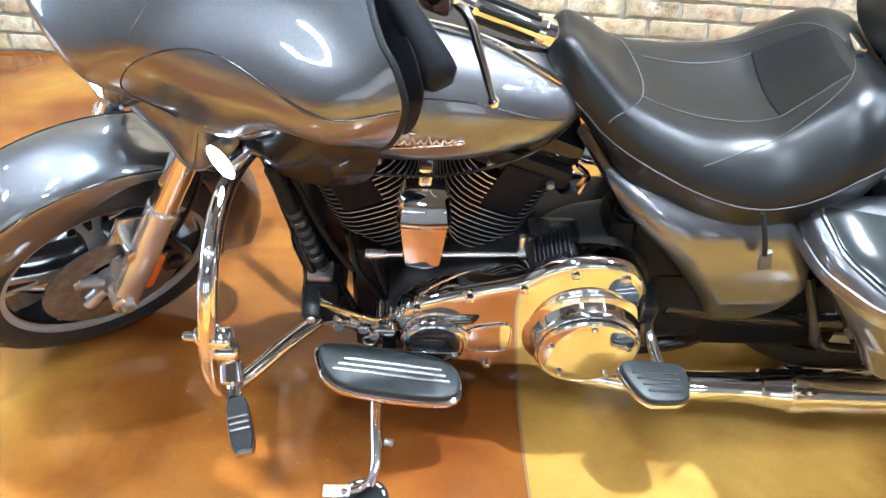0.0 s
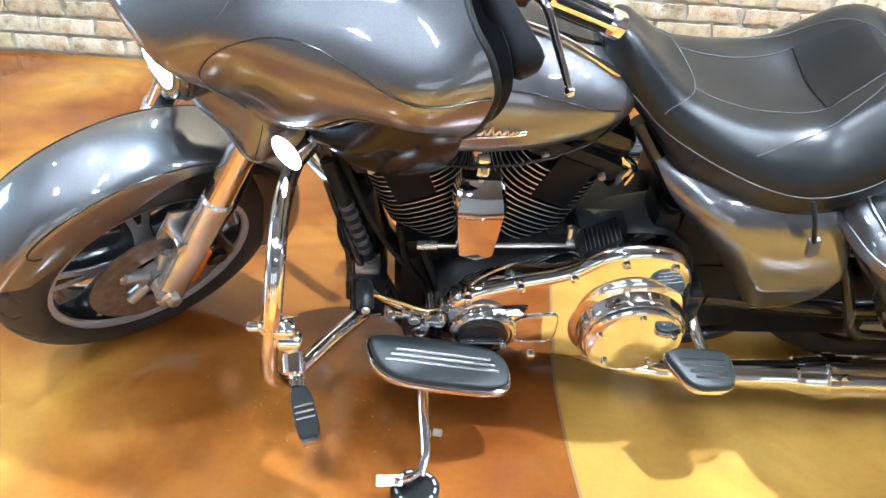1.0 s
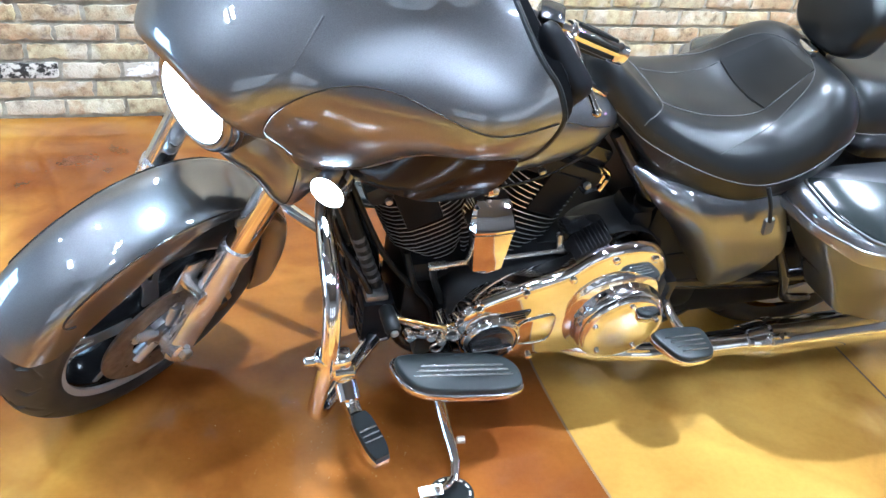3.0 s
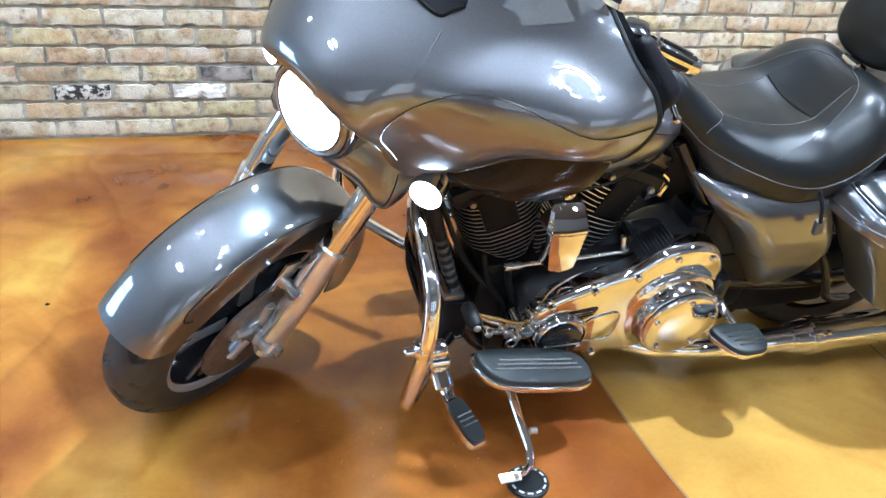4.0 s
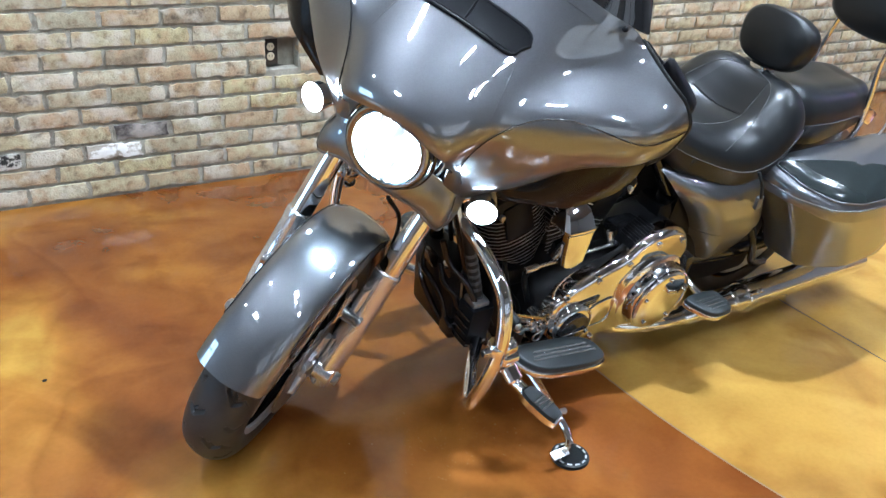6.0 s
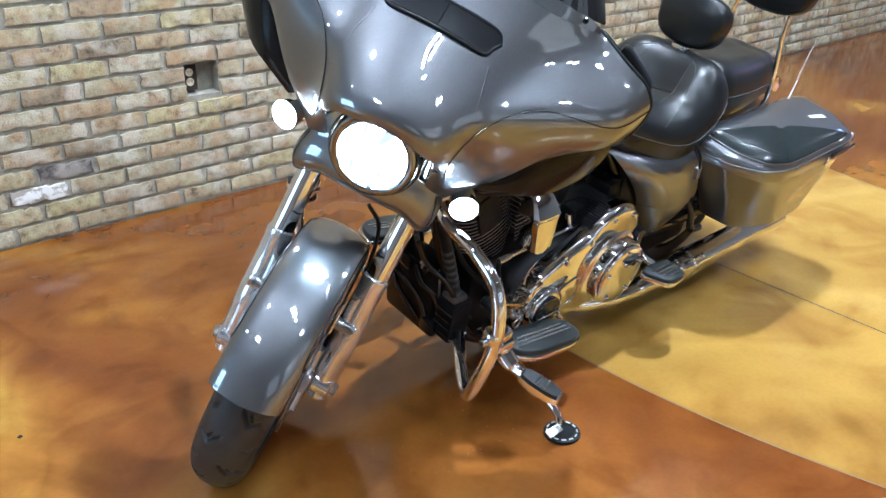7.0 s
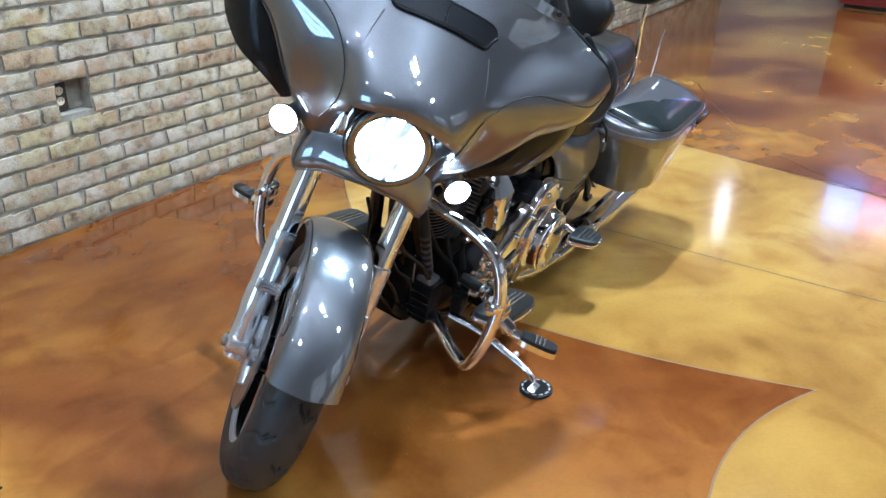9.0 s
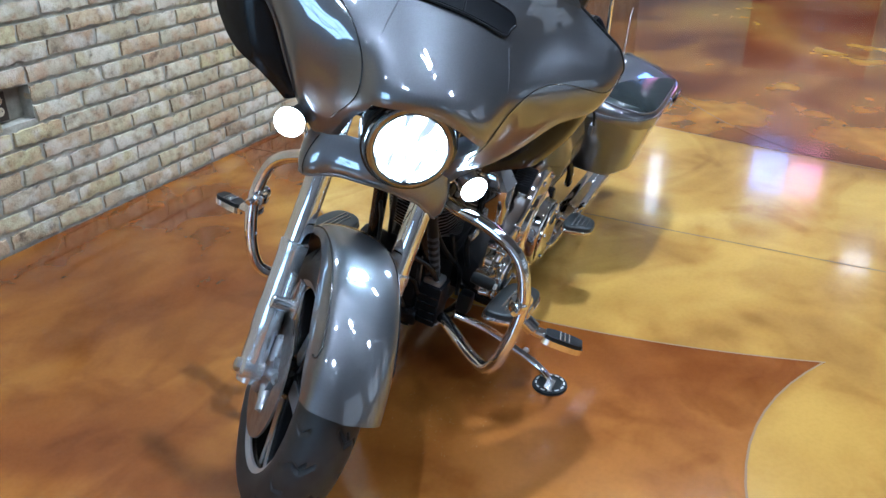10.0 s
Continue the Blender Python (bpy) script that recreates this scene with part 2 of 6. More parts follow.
def brick_material(name, per_island):
    m = material(name, (0.5, 0.4, 0.28), 0.9)
    if per_island:
        g = m.node_tree.nodes.new("ShaderNodeNewGeometry")
        tone = ramp(m, g, "Random Per Island", BRICK_TONES)
    else:
        g = m.node_tree.nodes.new("ShaderNodeObjectInfo")
        tone = ramp(m, g, "Random", BRICK_TONES)
    tone.color_ramp.interpolation = "CONSTANT"
    c = m.node_tree.nodes.new("ShaderNodeNewGeometry")
    n1 = node(m, "ShaderNodeTexNoise", Scale=30.0, Detail=6.0, Roughness=0.65)
    n2 = node(m, "ShaderNodeTexNoise", Scale=140.0, Detail=4.0)
    n3 = node(m, "ShaderNodeTexNoise", Scale=9.0, Detail=5.0)
    for n in (n1, n2, n3):
        wire(m, c, "Position", n, "Vector")
    stain = ramp(m, n1, "Fac", [(0.3, (0.5, 0.42, 0.36)), (0.42, (0.86, 0.8, 0.74)), (0.5, (1.0, 0.99, 0.96)), (0.66, (1.18, 1.17, 1.12))])
    a0 = mixed(m, None, 0.9, tone, stain, "MULTIPLY")
    n4 = node(m, "ShaderNodeTexNoise", Scale=13.0, Detail=5.0, Roughness=0.6)
    wire(m, c, "Position", n4, "Vector")
    rust = ramp(m, n4, "Fac", [(0.48, (0, 0, 0)), (0.66, (0.6, 0.6, 0.6))])
    a = mixed(m, rust, "Color", a0, (0.4, 0.235, 0.125))
    pale = ramp(m, n3, "Fac", [(0.52, (0, 0, 0)), (0.62, (0.6, 0.6, 0.6))])
    b = mixed(m, pale, "Color", a, (0.55, 0.5, 0.41))
    pit = ramp(m, n2, "Fac", [(0.32, (0.42, 0.4, 0.38)), (0.42, (1, 1, 1))])
    d0 = mixed(m, None, 0.35, b, pit, "MULTIPLY")
    n5 = node(m, "ShaderNodeTexNoise", Scale=16.0, Detail=7.0, Roughness=0.68)
    wire(m, c, "Position", n5, "Vector")
    scorch = ramp(m, n5, "Fac", [(0.32, (0.3, 0.28, 0.27)), (0.41, (0.78, 0.76, 0.74)), (0.49, (1, 1, 1))])
    d = mixed(m, None, 0.9, d0, scorch, "MULTIPLY")
    m.node_tree.links.new(d.outputs[2], m.node_tree.nodes["Principled BSDF"].inputs["Base Color"])
    bumped(m, n2, "Fac", 0.7, 0.004)
    return m


BRICK_TONES = [(0.00, (0.433, 0.372, 0.234)), (0.14, (0.378, 0.331, 0.227)), (0.27, (0.356, 0.298, 0.189)), (0.36, (0.395, 0.303, 0.186)), (0.45, (0.403, 0.340, 0.243)), (0.53, (0.467, 0.420, 0.304)),
               (0.63, (0.346, 0.303, 0.209)), (0.70, (0.423, 0.363, 0.205)), (0.80, (0.370, 0.320, 0.213)), (0.88, (0.372, 0.284, 0.180)), (0.95, (0.279, 0.222, 0.147))]
BRICK = brick_material("old_common_brick", False)
BRICK_FAR = brick_material("old_common_brick_joined", True)


def patched_brick(name, base, patch, lo, hi, scale):
    m = material(name, base, 0.9)
    c = m.node_tree.nodes.new("ShaderNodeNewGeometry")
    n = node(m, "ShaderNodeTexNoise", Scale=scale, Detail=6.0, Roughness=0.7)
    wire(m, c, "Position", n, "Vector")
    to_base(m, ramp(m, n, "Fac", [(lo, base), (hi, patch)]))
    bumped(m, n, "Fac", 0.6, 0.004)
    return m


BURNT = patched_brick("burnt_black_brick", (0.5, 0.46, 0.4), (0.02, 0.017, 0.014), 0.47, 0.53, 26.0)
SOOTY = patched_brick("sooty_grey_brick", (0.32, 0.28, 0.24), (0.06, 0.05, 0.045), 0.4, 0.62, 14.0)
LIMED = patched_brick("limed_white_brick", (0.4, 0.35, 0.28), (0.78, 0.76, 0.72), 0.48, 0.54, 16.0)
PLASTER = material("painted_plaster", (0.2, 0.2, 0.2), 0.85)
bumped(PLASTER, noisy(PLASTER, 90.0, 4.0), "Fac", 0.2, 0.002)
CEILING = material("painted_ceiling", (0.13, 0.13, 0.134), 0.85)
bumped(CEILING, noisy(CEILING, 60.0, 4.0), "Fac", 0.2, 0.002)
RED = material("red_paint", (0.16, 0.015, 0.012), 0.3, 0.0, 0.5)


# ---- mesh helpers ----
class Geo:
    """Vertices and faces gathered for one mesh; each face carries a material slot."""

    def __init__(self):
        self.v, self.f, self.s = [], [], []

    def add(self, verts, faces, slot=0):
        k = len(self.v)
        self.v += [tuple(p) for p in verts]
        self.f += [tuple(i + k for i in f) for f in faces]
        self.s += [slot] * len(faces)
        return self

    def mesh(self, name, mats, sharp=38.0):
        me = bpy.data.meshes.new(name)
        me.from_pydata(self.v, [], self.f)
        for m in mats:
            me.materials.append(m)
        me.polygons.foreach_set("material_index", self.s)
        me.polygons.foreach_set("use_smooth", [True] * len(self.f))
        bm = bmesh.new()
        bm.from_mesh(me)
        bmesh.ops.recalc_face_normals(bm, faces=bm.faces)
        bm.to_mesh(me)
        bm.free()
        me.set_sharp_from_angle(angle=radians(sharp))
        me.update()
        return me


def interp(x, table):
    xs, ys = zip(*table)
    return float(np.interp(x, xs, ys))


def smooth(x, table):
    """Cubic interpolation through the table's points."""
    xs, ys = [p[0] for p in table], [p[1] for p in table]
    if x <= xs[0]:
        return ys[0]
    if x >= xs[-1]:
        return ys[-1]
    k = max(i for i in range(len(xs) - 1) if xs[i] <= x)
    d = [(ys[i + 1] - ys[i]) / (xs[i + 1] - xs[i]) for i in range(len(xs) - 1)]
    g = [d[0]] + [(d[i] + d[i + 1]) / 2 if d[i] * d[i + 1] > 0 else 0.0 for i in range(len(d) - 1)] + [d[-1]]
    h = xs[k + 1] - xs[k]
    t = (x - xs[k]) / h
    return ((2 * t**3 - 3 * t**2 + 1) * ys[k] + (t**3 - 2 * t**2 + t) * h * g[k] + (3 * t**2 - 2 * t**3) * ys[k + 1] + (t**3 - t**2) * h * g[k + 1])


def spline(points, n=8):
    p = [Vector(q) for q in points]
    p = [p[0] * 2 - p[1]] + p + [p[-1] * 2 - p[-2]]
    out = []
    for i in range(1, len(p) - 2):
        for j in range(n):
            t = j / n
            a, b, c, d = p[i - 1], p[i], p[i + 1], p[i + 2]
            out.append(0.5 * (2 * b + (c - a) * t + (2 * a - 5 * b + 4 * c - d) * t * t + (3 * b - 3 * c + d - a) * t**3))
    out.append(p[-2])
    return out


def tube(points, r, seg=12, n=6, geo=None, slot=0, straight=False):
    """A round bar along a curve; r is a number or a function of 0..1."""
    geo = geo or Geo()
    path = [Vector(p) for p in points] if straight else spline(points, n)
    rad = r if callable(r) else (lambda s: r)
    up, rings = Vector((0.123, 0.345, 0.93)), []
    for i, p in enumerate(path):
        t = (path[min(i + 1, len(path) - 1)] - path[max(i - 1, 0)]).normalized()
        side = t.cross(up)
        if side.length < 0.1:
            side = t.cross(Vector((1, 0, 0)))
        side.normalize()
        up = side.cross(t).normalized()
        q = rad(i / (len(path) - 1))
        rings.append([p + (side * math.cos(2 * math.pi * k / seg) + up * math.sin(2 * math.pi * k / seg)) * q for k in range(seg)])
    return loft(rings, geo, slot)


def loft(rings, geo=None, slot=0, caps=True, closed=True):
    geo = geo or Geo()
    n = len(rings[0])
    verts = [p for ring in rings for p in ring]
    faces = [(i * n + k, i * n + (k + 1) % n, (i + 1) * n + (k + 1) % n, (i + 1) * n + k)
             for i in range(len(rings) - 1) for k in range(n if closed else n - 1)]
    if caps:
        faces += [tuple(range(n))[::-1], tuple((len(rings) - 1) * n + k for k in range(n))]
    return geo.add(verts, faces, slot)


def lathe(profile, origin, axis, seg=32, geo=None, slot=0, caps=True):
    """Turns (radius, along) pairs round an axis."""
    axis = Vector(axis).normalized()
    side = axis.orthogonal().normalized()
    third = axis.cross(side)
    o = Vector(origin)
    rings = [[o + axis * h + (side * math.cos(2 * math.pi * k / seg) + third * math.sin(2 * math.pi * k / seg)) * r for k in range(seg)] for r, h in profile]
    return loft(rings, geo, slot, caps)


def drum(origin, axis, r, length, seg=24, edge=0.002, geo=None, slot=0):
    e = min(edge, r * 0.4, length * 0.4)
    return lathe([(r - e, 0), (r, e), (r, length - e), (r - e, length)], origin, axis, seg, geo, slot)


def block(centre, size, edge=0.004, turn=None, geo=None, slot=0):
    """A box with chamfered edges, turned by a matrix."""
    geo = geo or Geo()
    bm = bmesh.new()
    bmesh.ops.create_cube(bm, size=1.0)
    bmesh.ops.scale(bm, vec=size, verts=bm.verts)
    e = min(edge, min(size) * 0.45)
    if e > 0:
        bmesh.ops.bevel(bm, geom=bm.edges, offset=e, segments=2, affect="EDGES", profile=0.6)
    m = Matrix.Translation(centre) @ (turn.to_4x4() if turn else Matrix())
    bm.verts.index_update()
    geo.add([m @ v.co for v in bm.verts], [[v.index for v in f.verts] for f in bm.faces], slot)
    bm.free()
    return geo


def slab(outline, place, depth, edge=0.006, segments=3, geo=None, slot=0, both=False):
    """An outline of (a, b) pairs, set by place(a, b, d), with its d=depth face rounded off."""
    geo = geo or Geo()
    bm = bmesh.new()
    lo = [bm.verts.new((a, b, 0)) for a, b in outline]
    hi = [bm.verts.new((a, b, depth)) for a, b in outline]
    n = len(outline)
    bottom = bm.faces.new(lo[::-1])
    top = bm.faces.new(hi)
    for k in range(n):
        bm.faces.new((lo[k], lo[(k + 1) % n], hi[(k + 1) % n], hi[k]))
    bm.normal_update()
    rim = list(top.edges) + (list(bottom.edges) if both else [])
    if edge > 0:
        bmesh.ops.bevel(bm, geom=list(set(rim)), offset=edge, segments=segments, affect="EDGES", profile=0.5)
    bm.verts.index_update()
    geo.add([place(*v.co) for v in bm.verts], [[v.index for v in f.verts] for f in bm.faces], slot)
    bm.free()
    return geo


def rounded(outline, n=4, pull=0.3):
    """Rounds off the corners of an outline."""
    out, k = [], len(outline)
    for i in range(k):
        a, b, c = (np.array(outline[(i + d) % k], float) for d in (-1, 0, 1))
        p, q = b + (a - b) * pull, b + (c - b) * pull
        for j in range(n + 1):
            t = j / n
            out.append(tuple((1 - t) ** 2 * p + 2 * t * (1 - t) * b + t * t * q))
    return out


def sheet(func, nu, nv, thick=0.0, geo=None, slot=0):
    """A surface func(a, b), a and b in 0..1, with a thickness laid inwards along its normal."""
    geo = geo or Geo()
    grid = [[Vector(func(i / nu, j / nv)) for j in range(nv + 1)] for i in range(nu + 1)]
    w = nv + 1
    verts = [p for row in grid for p in row]
    quads = [(i * w + j, i * w + j + 1, (i + 1) * w + j + 1, (i + 1) * w + j) for i in range(nu) for j in range(nv)]
    if not thick:
        return geo.add(verts, quads, slot)
    back = []
    for i in range(nu + 1):
        for j in range(nv + 1):
            du = grid[min(i + 1, nu)][j] - grid[max(i - 1, 0)][j]
            dv = grid[i][min(j + 1, nv)] - grid[i][max(j - 1, 0)]
            back.append(grid[i][j] + du.cross(dv).normalized() * thick)
    m = len(verts)
    faces = quads + [tuple(m + k for k in q[::-1]) for q in quads]
    rim = [i * w for i in range(nu + 1)] + [nu * w + j for j in range(1, w)] + [i * w + nv for i in range(nu - 1, -1, -1)] + [j for j in range(nv - 1, 0, -1)]
    faces += [(rim[k], rim[(k + 1) % len(rim)], m + rim[(k + 1) % len(rim)], m + rim[k]) for k in range(len(rim))]
    return geo.add(verts + back, faces, slot)


def part(name, geo, mats, parent, label="", steer=False, sharp=38.0):
    mats = mats if isinstance(mats, (list, tuple)) else [mats]
    ob = new(name, geo.mesh(name, mats, sharp))
    ob.parent = parent
    if steer:
        ob.matrix_basis = STEER
    return tagged(ob, label)


def thing(name, label, category, m=None, group="", kind=""):
    ob = new(name)
    ob.matrix_basis = m or Matrix()
    ob.empty_display_size = 0.1
    return tagged(ob, label, category, group, kind)


# ---- the room ----
WALL_Y, COURSE, PITCH, BASE = 3.752, 0.0712, 0.213, 0.008
HOLE = (0.425, 0.565, 0.452, 0.578)
ROOM = (-6.0, 9.0, -7.0, WALL_Y, 5.0)


def structure(name, geo, mats, label, category):
    return tagged(new(name, geo.mesh(name, mats if isinstance(mats, list) else [mats])), label, category, "", "structure")


def seam_x(y):
    return 0.8 + 0.172 * max(0.0, (2.1 - y) / 1.035) ** 2 + 0.5 * max(0.0, y - 2.1) ** 2


def tip_y(x):
    return 1.205 - 0.6 * (x - 0.5) ** 2


def far_x(y):
    return 2.74 + 0.12 * max(0.0, y - 0.8) ** 1.4


def floor_zones():
    x0, x1, y0, y1, _ = ROOM
    seam = [(seam_x(y), y) for y in np.linspace(y1, 1.068, 40)]
    tip = [(x, tip_y(x)) for x in np.linspace(0.97, -2.9, 50)]
    far = [(far_x(y), y) for y in np.linspace(y0, y1, 50)]
    g = Geo()
    brown = [(x0, y1)] + seam + tip[1:] + [(x0, tip[-1][1])]
    ochre = [(x0, y0)] + far + seam + tip[1:] + [(x0, tip[-1][1])]
    rest = far + [(x1, y1), (x1, y0)]
    for outline, slot in ((brown, 0), (ochre, 1), (rest, 0)):
        ring = [Vector((x, y, 0)) for x, y in outline]
        g.add(ring, [f if (ring[f[1]] - ring[f[0]]).cross(ring[f[2]] - ring[f[0]]).z > 0 else f[::-1] for f in tessellate_polygon([ring])], slot)
    deep = [(x0, y0, -0.15), (x1, y0, -0.15), (x1, y1, -0.15), (x0, y1, -0.15)]
    g.add(deep, [(3, 2, 1, 0)], 0)
    me = bpy.data.meshes.new("floor")
    me.from_pydata(g.v, [], g.f)
    for m in (BROWN_FLOOR, YELLOW_FLOOR):
        me.materials.append(m)
    me.polygons.foreach_set("material_index", g.s)
    me.update()
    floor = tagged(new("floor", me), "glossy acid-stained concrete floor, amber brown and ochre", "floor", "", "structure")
    for name, path, mat, w in (("joint", [(x, y, 0.0) for x, y in seam + tip], SEAM, 0.003), ("joint", [(x, y, 0.0) for x, y in far], SEAM, 0.003),
                               ("sawcut", [(1.66 + 0.03 * max(0, 1.5 - y) ** 2 * 0.5, y, 0.0) for y in np.linspace(y0, y1, 30)], SAWCUT, 0.0028),
                               ("sawcut", [(2.72 + 0.62 * (y - 0.9) ** 2.0 if y > 0.9 else 2.72, y + 0.02, 0.0) for y in np.linspace(0.9, 2.5, 24)], SAWCUT, 0.0025)):
        j = Geo()
        for a, b in zip(path, path[1:]):
            d = (Vector(b) - Vector(a)).normalized()
            s = Vector((-d.y, d.x, 0)) * w
            z = Vector((0, 0, 0.0012))
            j.add([Vector(a) - s + z, Vector(a) + s + z, Vector(b) + s + z, Vector(b) - s + z], [(0, 1, 2, 3)])
        part(name, j, mat, floor)
    part("anchor_hole", drum((-0.593, 2.588, -0.004), (0, 0, 1), 0.007, 0.0055, 14), BLACK, floor)
    return floor


def brick_mesh(length, seed):
    """One worn brick with uneven, chipped edges, its face towards -y."""
    rnd = random.Random(seed)
    h, d = 0.0555, 0.03
    g = Geo()
    nx, nz = 11, 3
    ring = []
    for i in range(nx + 1):
        for k in range(nz + 1):
            x, z = (i / nx - 0.5) * length, (k / nz - 0.5) * h
            edge = i in (0, nx) or k in (0, nz)
            x += rnd.uniform(-0.005, 0.005) if edge else 0
            z += (rnd.uniform(-0.0018, 0.0018) - (math.copysign(rnd.uniform(0.003, 0.008), z) if k in (0, nz) and rnd.random() < 0.14 else 0)) if edge else 0
            ring.append((x, -0.011 + (rnd.uniform(0.0008, 0.0036) if edge else rnd.uniform(-0.0014, 0.001)), z))
    w = nz + 1
    g.add(ring, [(i * w + k, (i + 1) * w + k, (i + 1) * w + k + 1, i * w + k + 1) for i in range(nx) for k in range(nz)])
    rim = [i * w for i in range(nx + 1)] + [nx * w + k for k in range(1, w)] + [i * w + nz for i in range(nx - 1, -1, -1)] + [k for k in range(nz - 1, 0, -1)]
    back = [(g.v[i][0] * 1.01, d, g.v[i][2] * 1.03) for i in rim]
    m = len(g.v)
    g.v += back
    for k in range(len(rim)):
        g.f.append((rim[(k + 1) % len(rim)], rim[k], m + k, m + (k + 1) % len(rim)))
        g.s.append(0)
    return g


def brick_spots():
    """Course and place of every brick: centre x, centre z, length."""
    x0, x1, _, _, top = ROOM
    for r in range(int((top - BASE) / COURSE)):
        z = BASE + COURSE * (r + 0.5)
        shift = -0.61 + (PITCH / 2 if (r + 1) % 2 == 0 else 0.0)
        k0 = math.ceil((x0 + 0.12 - shift) / PITCH)
        k1 = int((x1 - 0.12 - shift) / PITCH)
        for k in range(k0, k1 + 1):
            a, b = shift + (k - 0.5) * PITCH + 0.0085, shift + (k + 0.5) * PITCH - 0.0085
            if HOLE[2] - 0.02 < z < HOLE[3] + 0.02 and b > HOLE[0] and a < HOLE[1]:
                if a < HOLE[0] - 0.05:
                    yield r, k, (a + HOLE[0]) / 2, z, HOLE[0] - a
                if b > HOLE[1] + 0.05:
                    yield r, k, (HOLE[1] + b) / 2, z, b - HOLE[1]
                continue
            yield r, k, (a + b) / 2, z, b - a


def brick_wall():
    x0, x1, _, y1, top = ROOM
    g = Geo()
    # mortar face with a hole for the socket
    xs, zs = [x0, HOLE[0], HOLE[1], x1], [0, HOLE[2], HOLE[3], top]
    for i in range(3):
        for k in range(3):
            if (i, k) != (1, 1):
                g.add([(xs[i], y1, zs[k]), (xs[i + 1], y1, zs[k]), (xs[i + 1], y1, zs[k + 1]), (xs[i], y1, zs[k + 1])], [(0, 1, 2, 3)])
    a, b, c, d = HOLE
    box = [(a, y1, c), (b, y1, c), (b, y1, d), (a, y1, d), (a, y1 + 0.06, c), (b, y1 + 0.06, c), (b, y1 + 0.06, d), (a, y1 + 0.06, d)]
    g.add(box, [(0, 1, 5, 4), (1, 2, 6, 5), (2, 3, 7, 6), (3, 0, 4, 7), (4, 5, 6, 7)])
    g.add([(x0, y1 + 0.2, 0), (x1, y1 + 0.2, 0), (x1, y1 + 0.2, top), (x0, y1 + 0.2, top)], [(3, 2, 1, 0)])
    return structure("wall_north", g, MORTAR, "old cream and tan common brick wall with grey mortar", "wall")


floor_zones()
wall_north = brick_wall()
x0, x1, y0, y1, top = ROOM
structure("wall_south", block(((x0 + x1) / 2, y0 - 0.1, top / 2), (x1 - x0, 0.2, top), 0), PLASTER, "plain plastered showroom wall", "wall")
structure("wall_west", block((x0 - 0.1, (y0 + y1) / 2, top / 2), (0.2, y1 - y0 + 0.4, top), 0), PLASTER, "plain plastered showroom wall", "wall")
structure("wall_east", block((x1 + 0.1, (y0 + y1) / 2, top / 2), (0.2, y1 - y0 + 0.4, top), 0), PLASTER, "plain plastered showroom wall", "wall")
structure("ceiling", block(((x0 + x1) / 2, (y0 + y1) / 2, top + 0.1), (x1 - x0 + 0.4, y1 - y0 + 0.4, 0.2), 0), CEILING, "plain painted showroom ceiling", "ceiling")


def ceiling_light(x, y, sx, sy, glow):
    t = thing("ceiling_light", "lit rectangular panel light on the ceiling", "ceiling light", pose(x, y, top), "ceiling lights")
    part("frame", block((0, 0, -0.02), (sx + 0.05, sy + 0.05, 0.04), 0.004), SATIN, t)
    part("diffuser", block((0, 0, -0.044), (sx, sy, 0.008), 0.001), glow, t, "lit white diffuser")


def track_spot(x, y, glow):
    """A small bright lamp head on a short stem, shining down."""
    t = thing("track_spot", "out-of-view bright lamp head on a short ceiling stem", "spot lamp", pose(x, y, top), "ceiling spot lamps")
    part("stem", drum((0, 0, -0.12), (0, 0, 1), 0.012, 0.12, 12), BLACK, t)
    part("housing", lathe([(0.05, 0), (0.075, 0.01), (0.078, 0.09), (0.05, 0.1)], (0, 0, -0.21), (0, 0, 1), 24), BLACK, t)
    part("lens", drum((0, 0, -0.218), (0, 0, 1), 0.065, 0.01, 24), glow, t, "lit white lens")


track_spot(1.55, 2.0, FLOOD)
track_spot(-1.35, 1.55, FLOOD_DIM)
for cx, cy in ((-3.6, 2.0), (0.1, -1.3)):
    track_spot(cx, cy, SPOT)
# added lamp without a known source, to brighten the floor further east
track_spot(4.7, 1.4, FLOOD_DIM)
for cx, cy in ((3.9, 2.4), (-3.2, -0.6), (0.1, -0.6), (4.4, -0.6), (1.0, -4.0)):
    for dx in (-0.1, 0.1):
        ceiling_light(cx + dx, cy, 0.06, 0.7, PANEL)


def glowing_window(name, m, width, height, cols, rows_, glow):
    """A window out of view: a glowing pane behind frame bars."""
    t = tagged(new(name), "out-of-view window, glowing pane behind dark frame bars", "window", "", "structure")
    t.matrix_basis = m
    part("glow_pane", block((0, 0, 0), (width, 0.01, height), 0.0), glow, t, "glowing pane in place of daylight")
    for k in range(cols + 1):
        part("window_frame", block((-width / 2 + width * k / cols, 0.02, 0), (0.06, 0.05, height + 0.06), 0.005), BLACK, t)
    for k in range(rows_ + 1):
        part("window_frame", block((0, 0.022, -height / 2 + height * k / rows_), (width, 0.05, 0.06), 0.005), BLACK, t)


# three unseen south windows, added only as cool fill for the near side
for k, wx in enumerate((-3.6, 0.2, 4.0)):
    glowing_window("window_%d" % (k + 1), pose(wx, y0 + 0.012, 1.75), 2.6, 2.5, 2, 3, FILL_DAYLIGHT)
glowing_window("window_4", pose(x0 + 0.012, 2.3, 1.9, 0, 0, -90), 2.0, 2.3, 2, 3, SKYLIGHT)


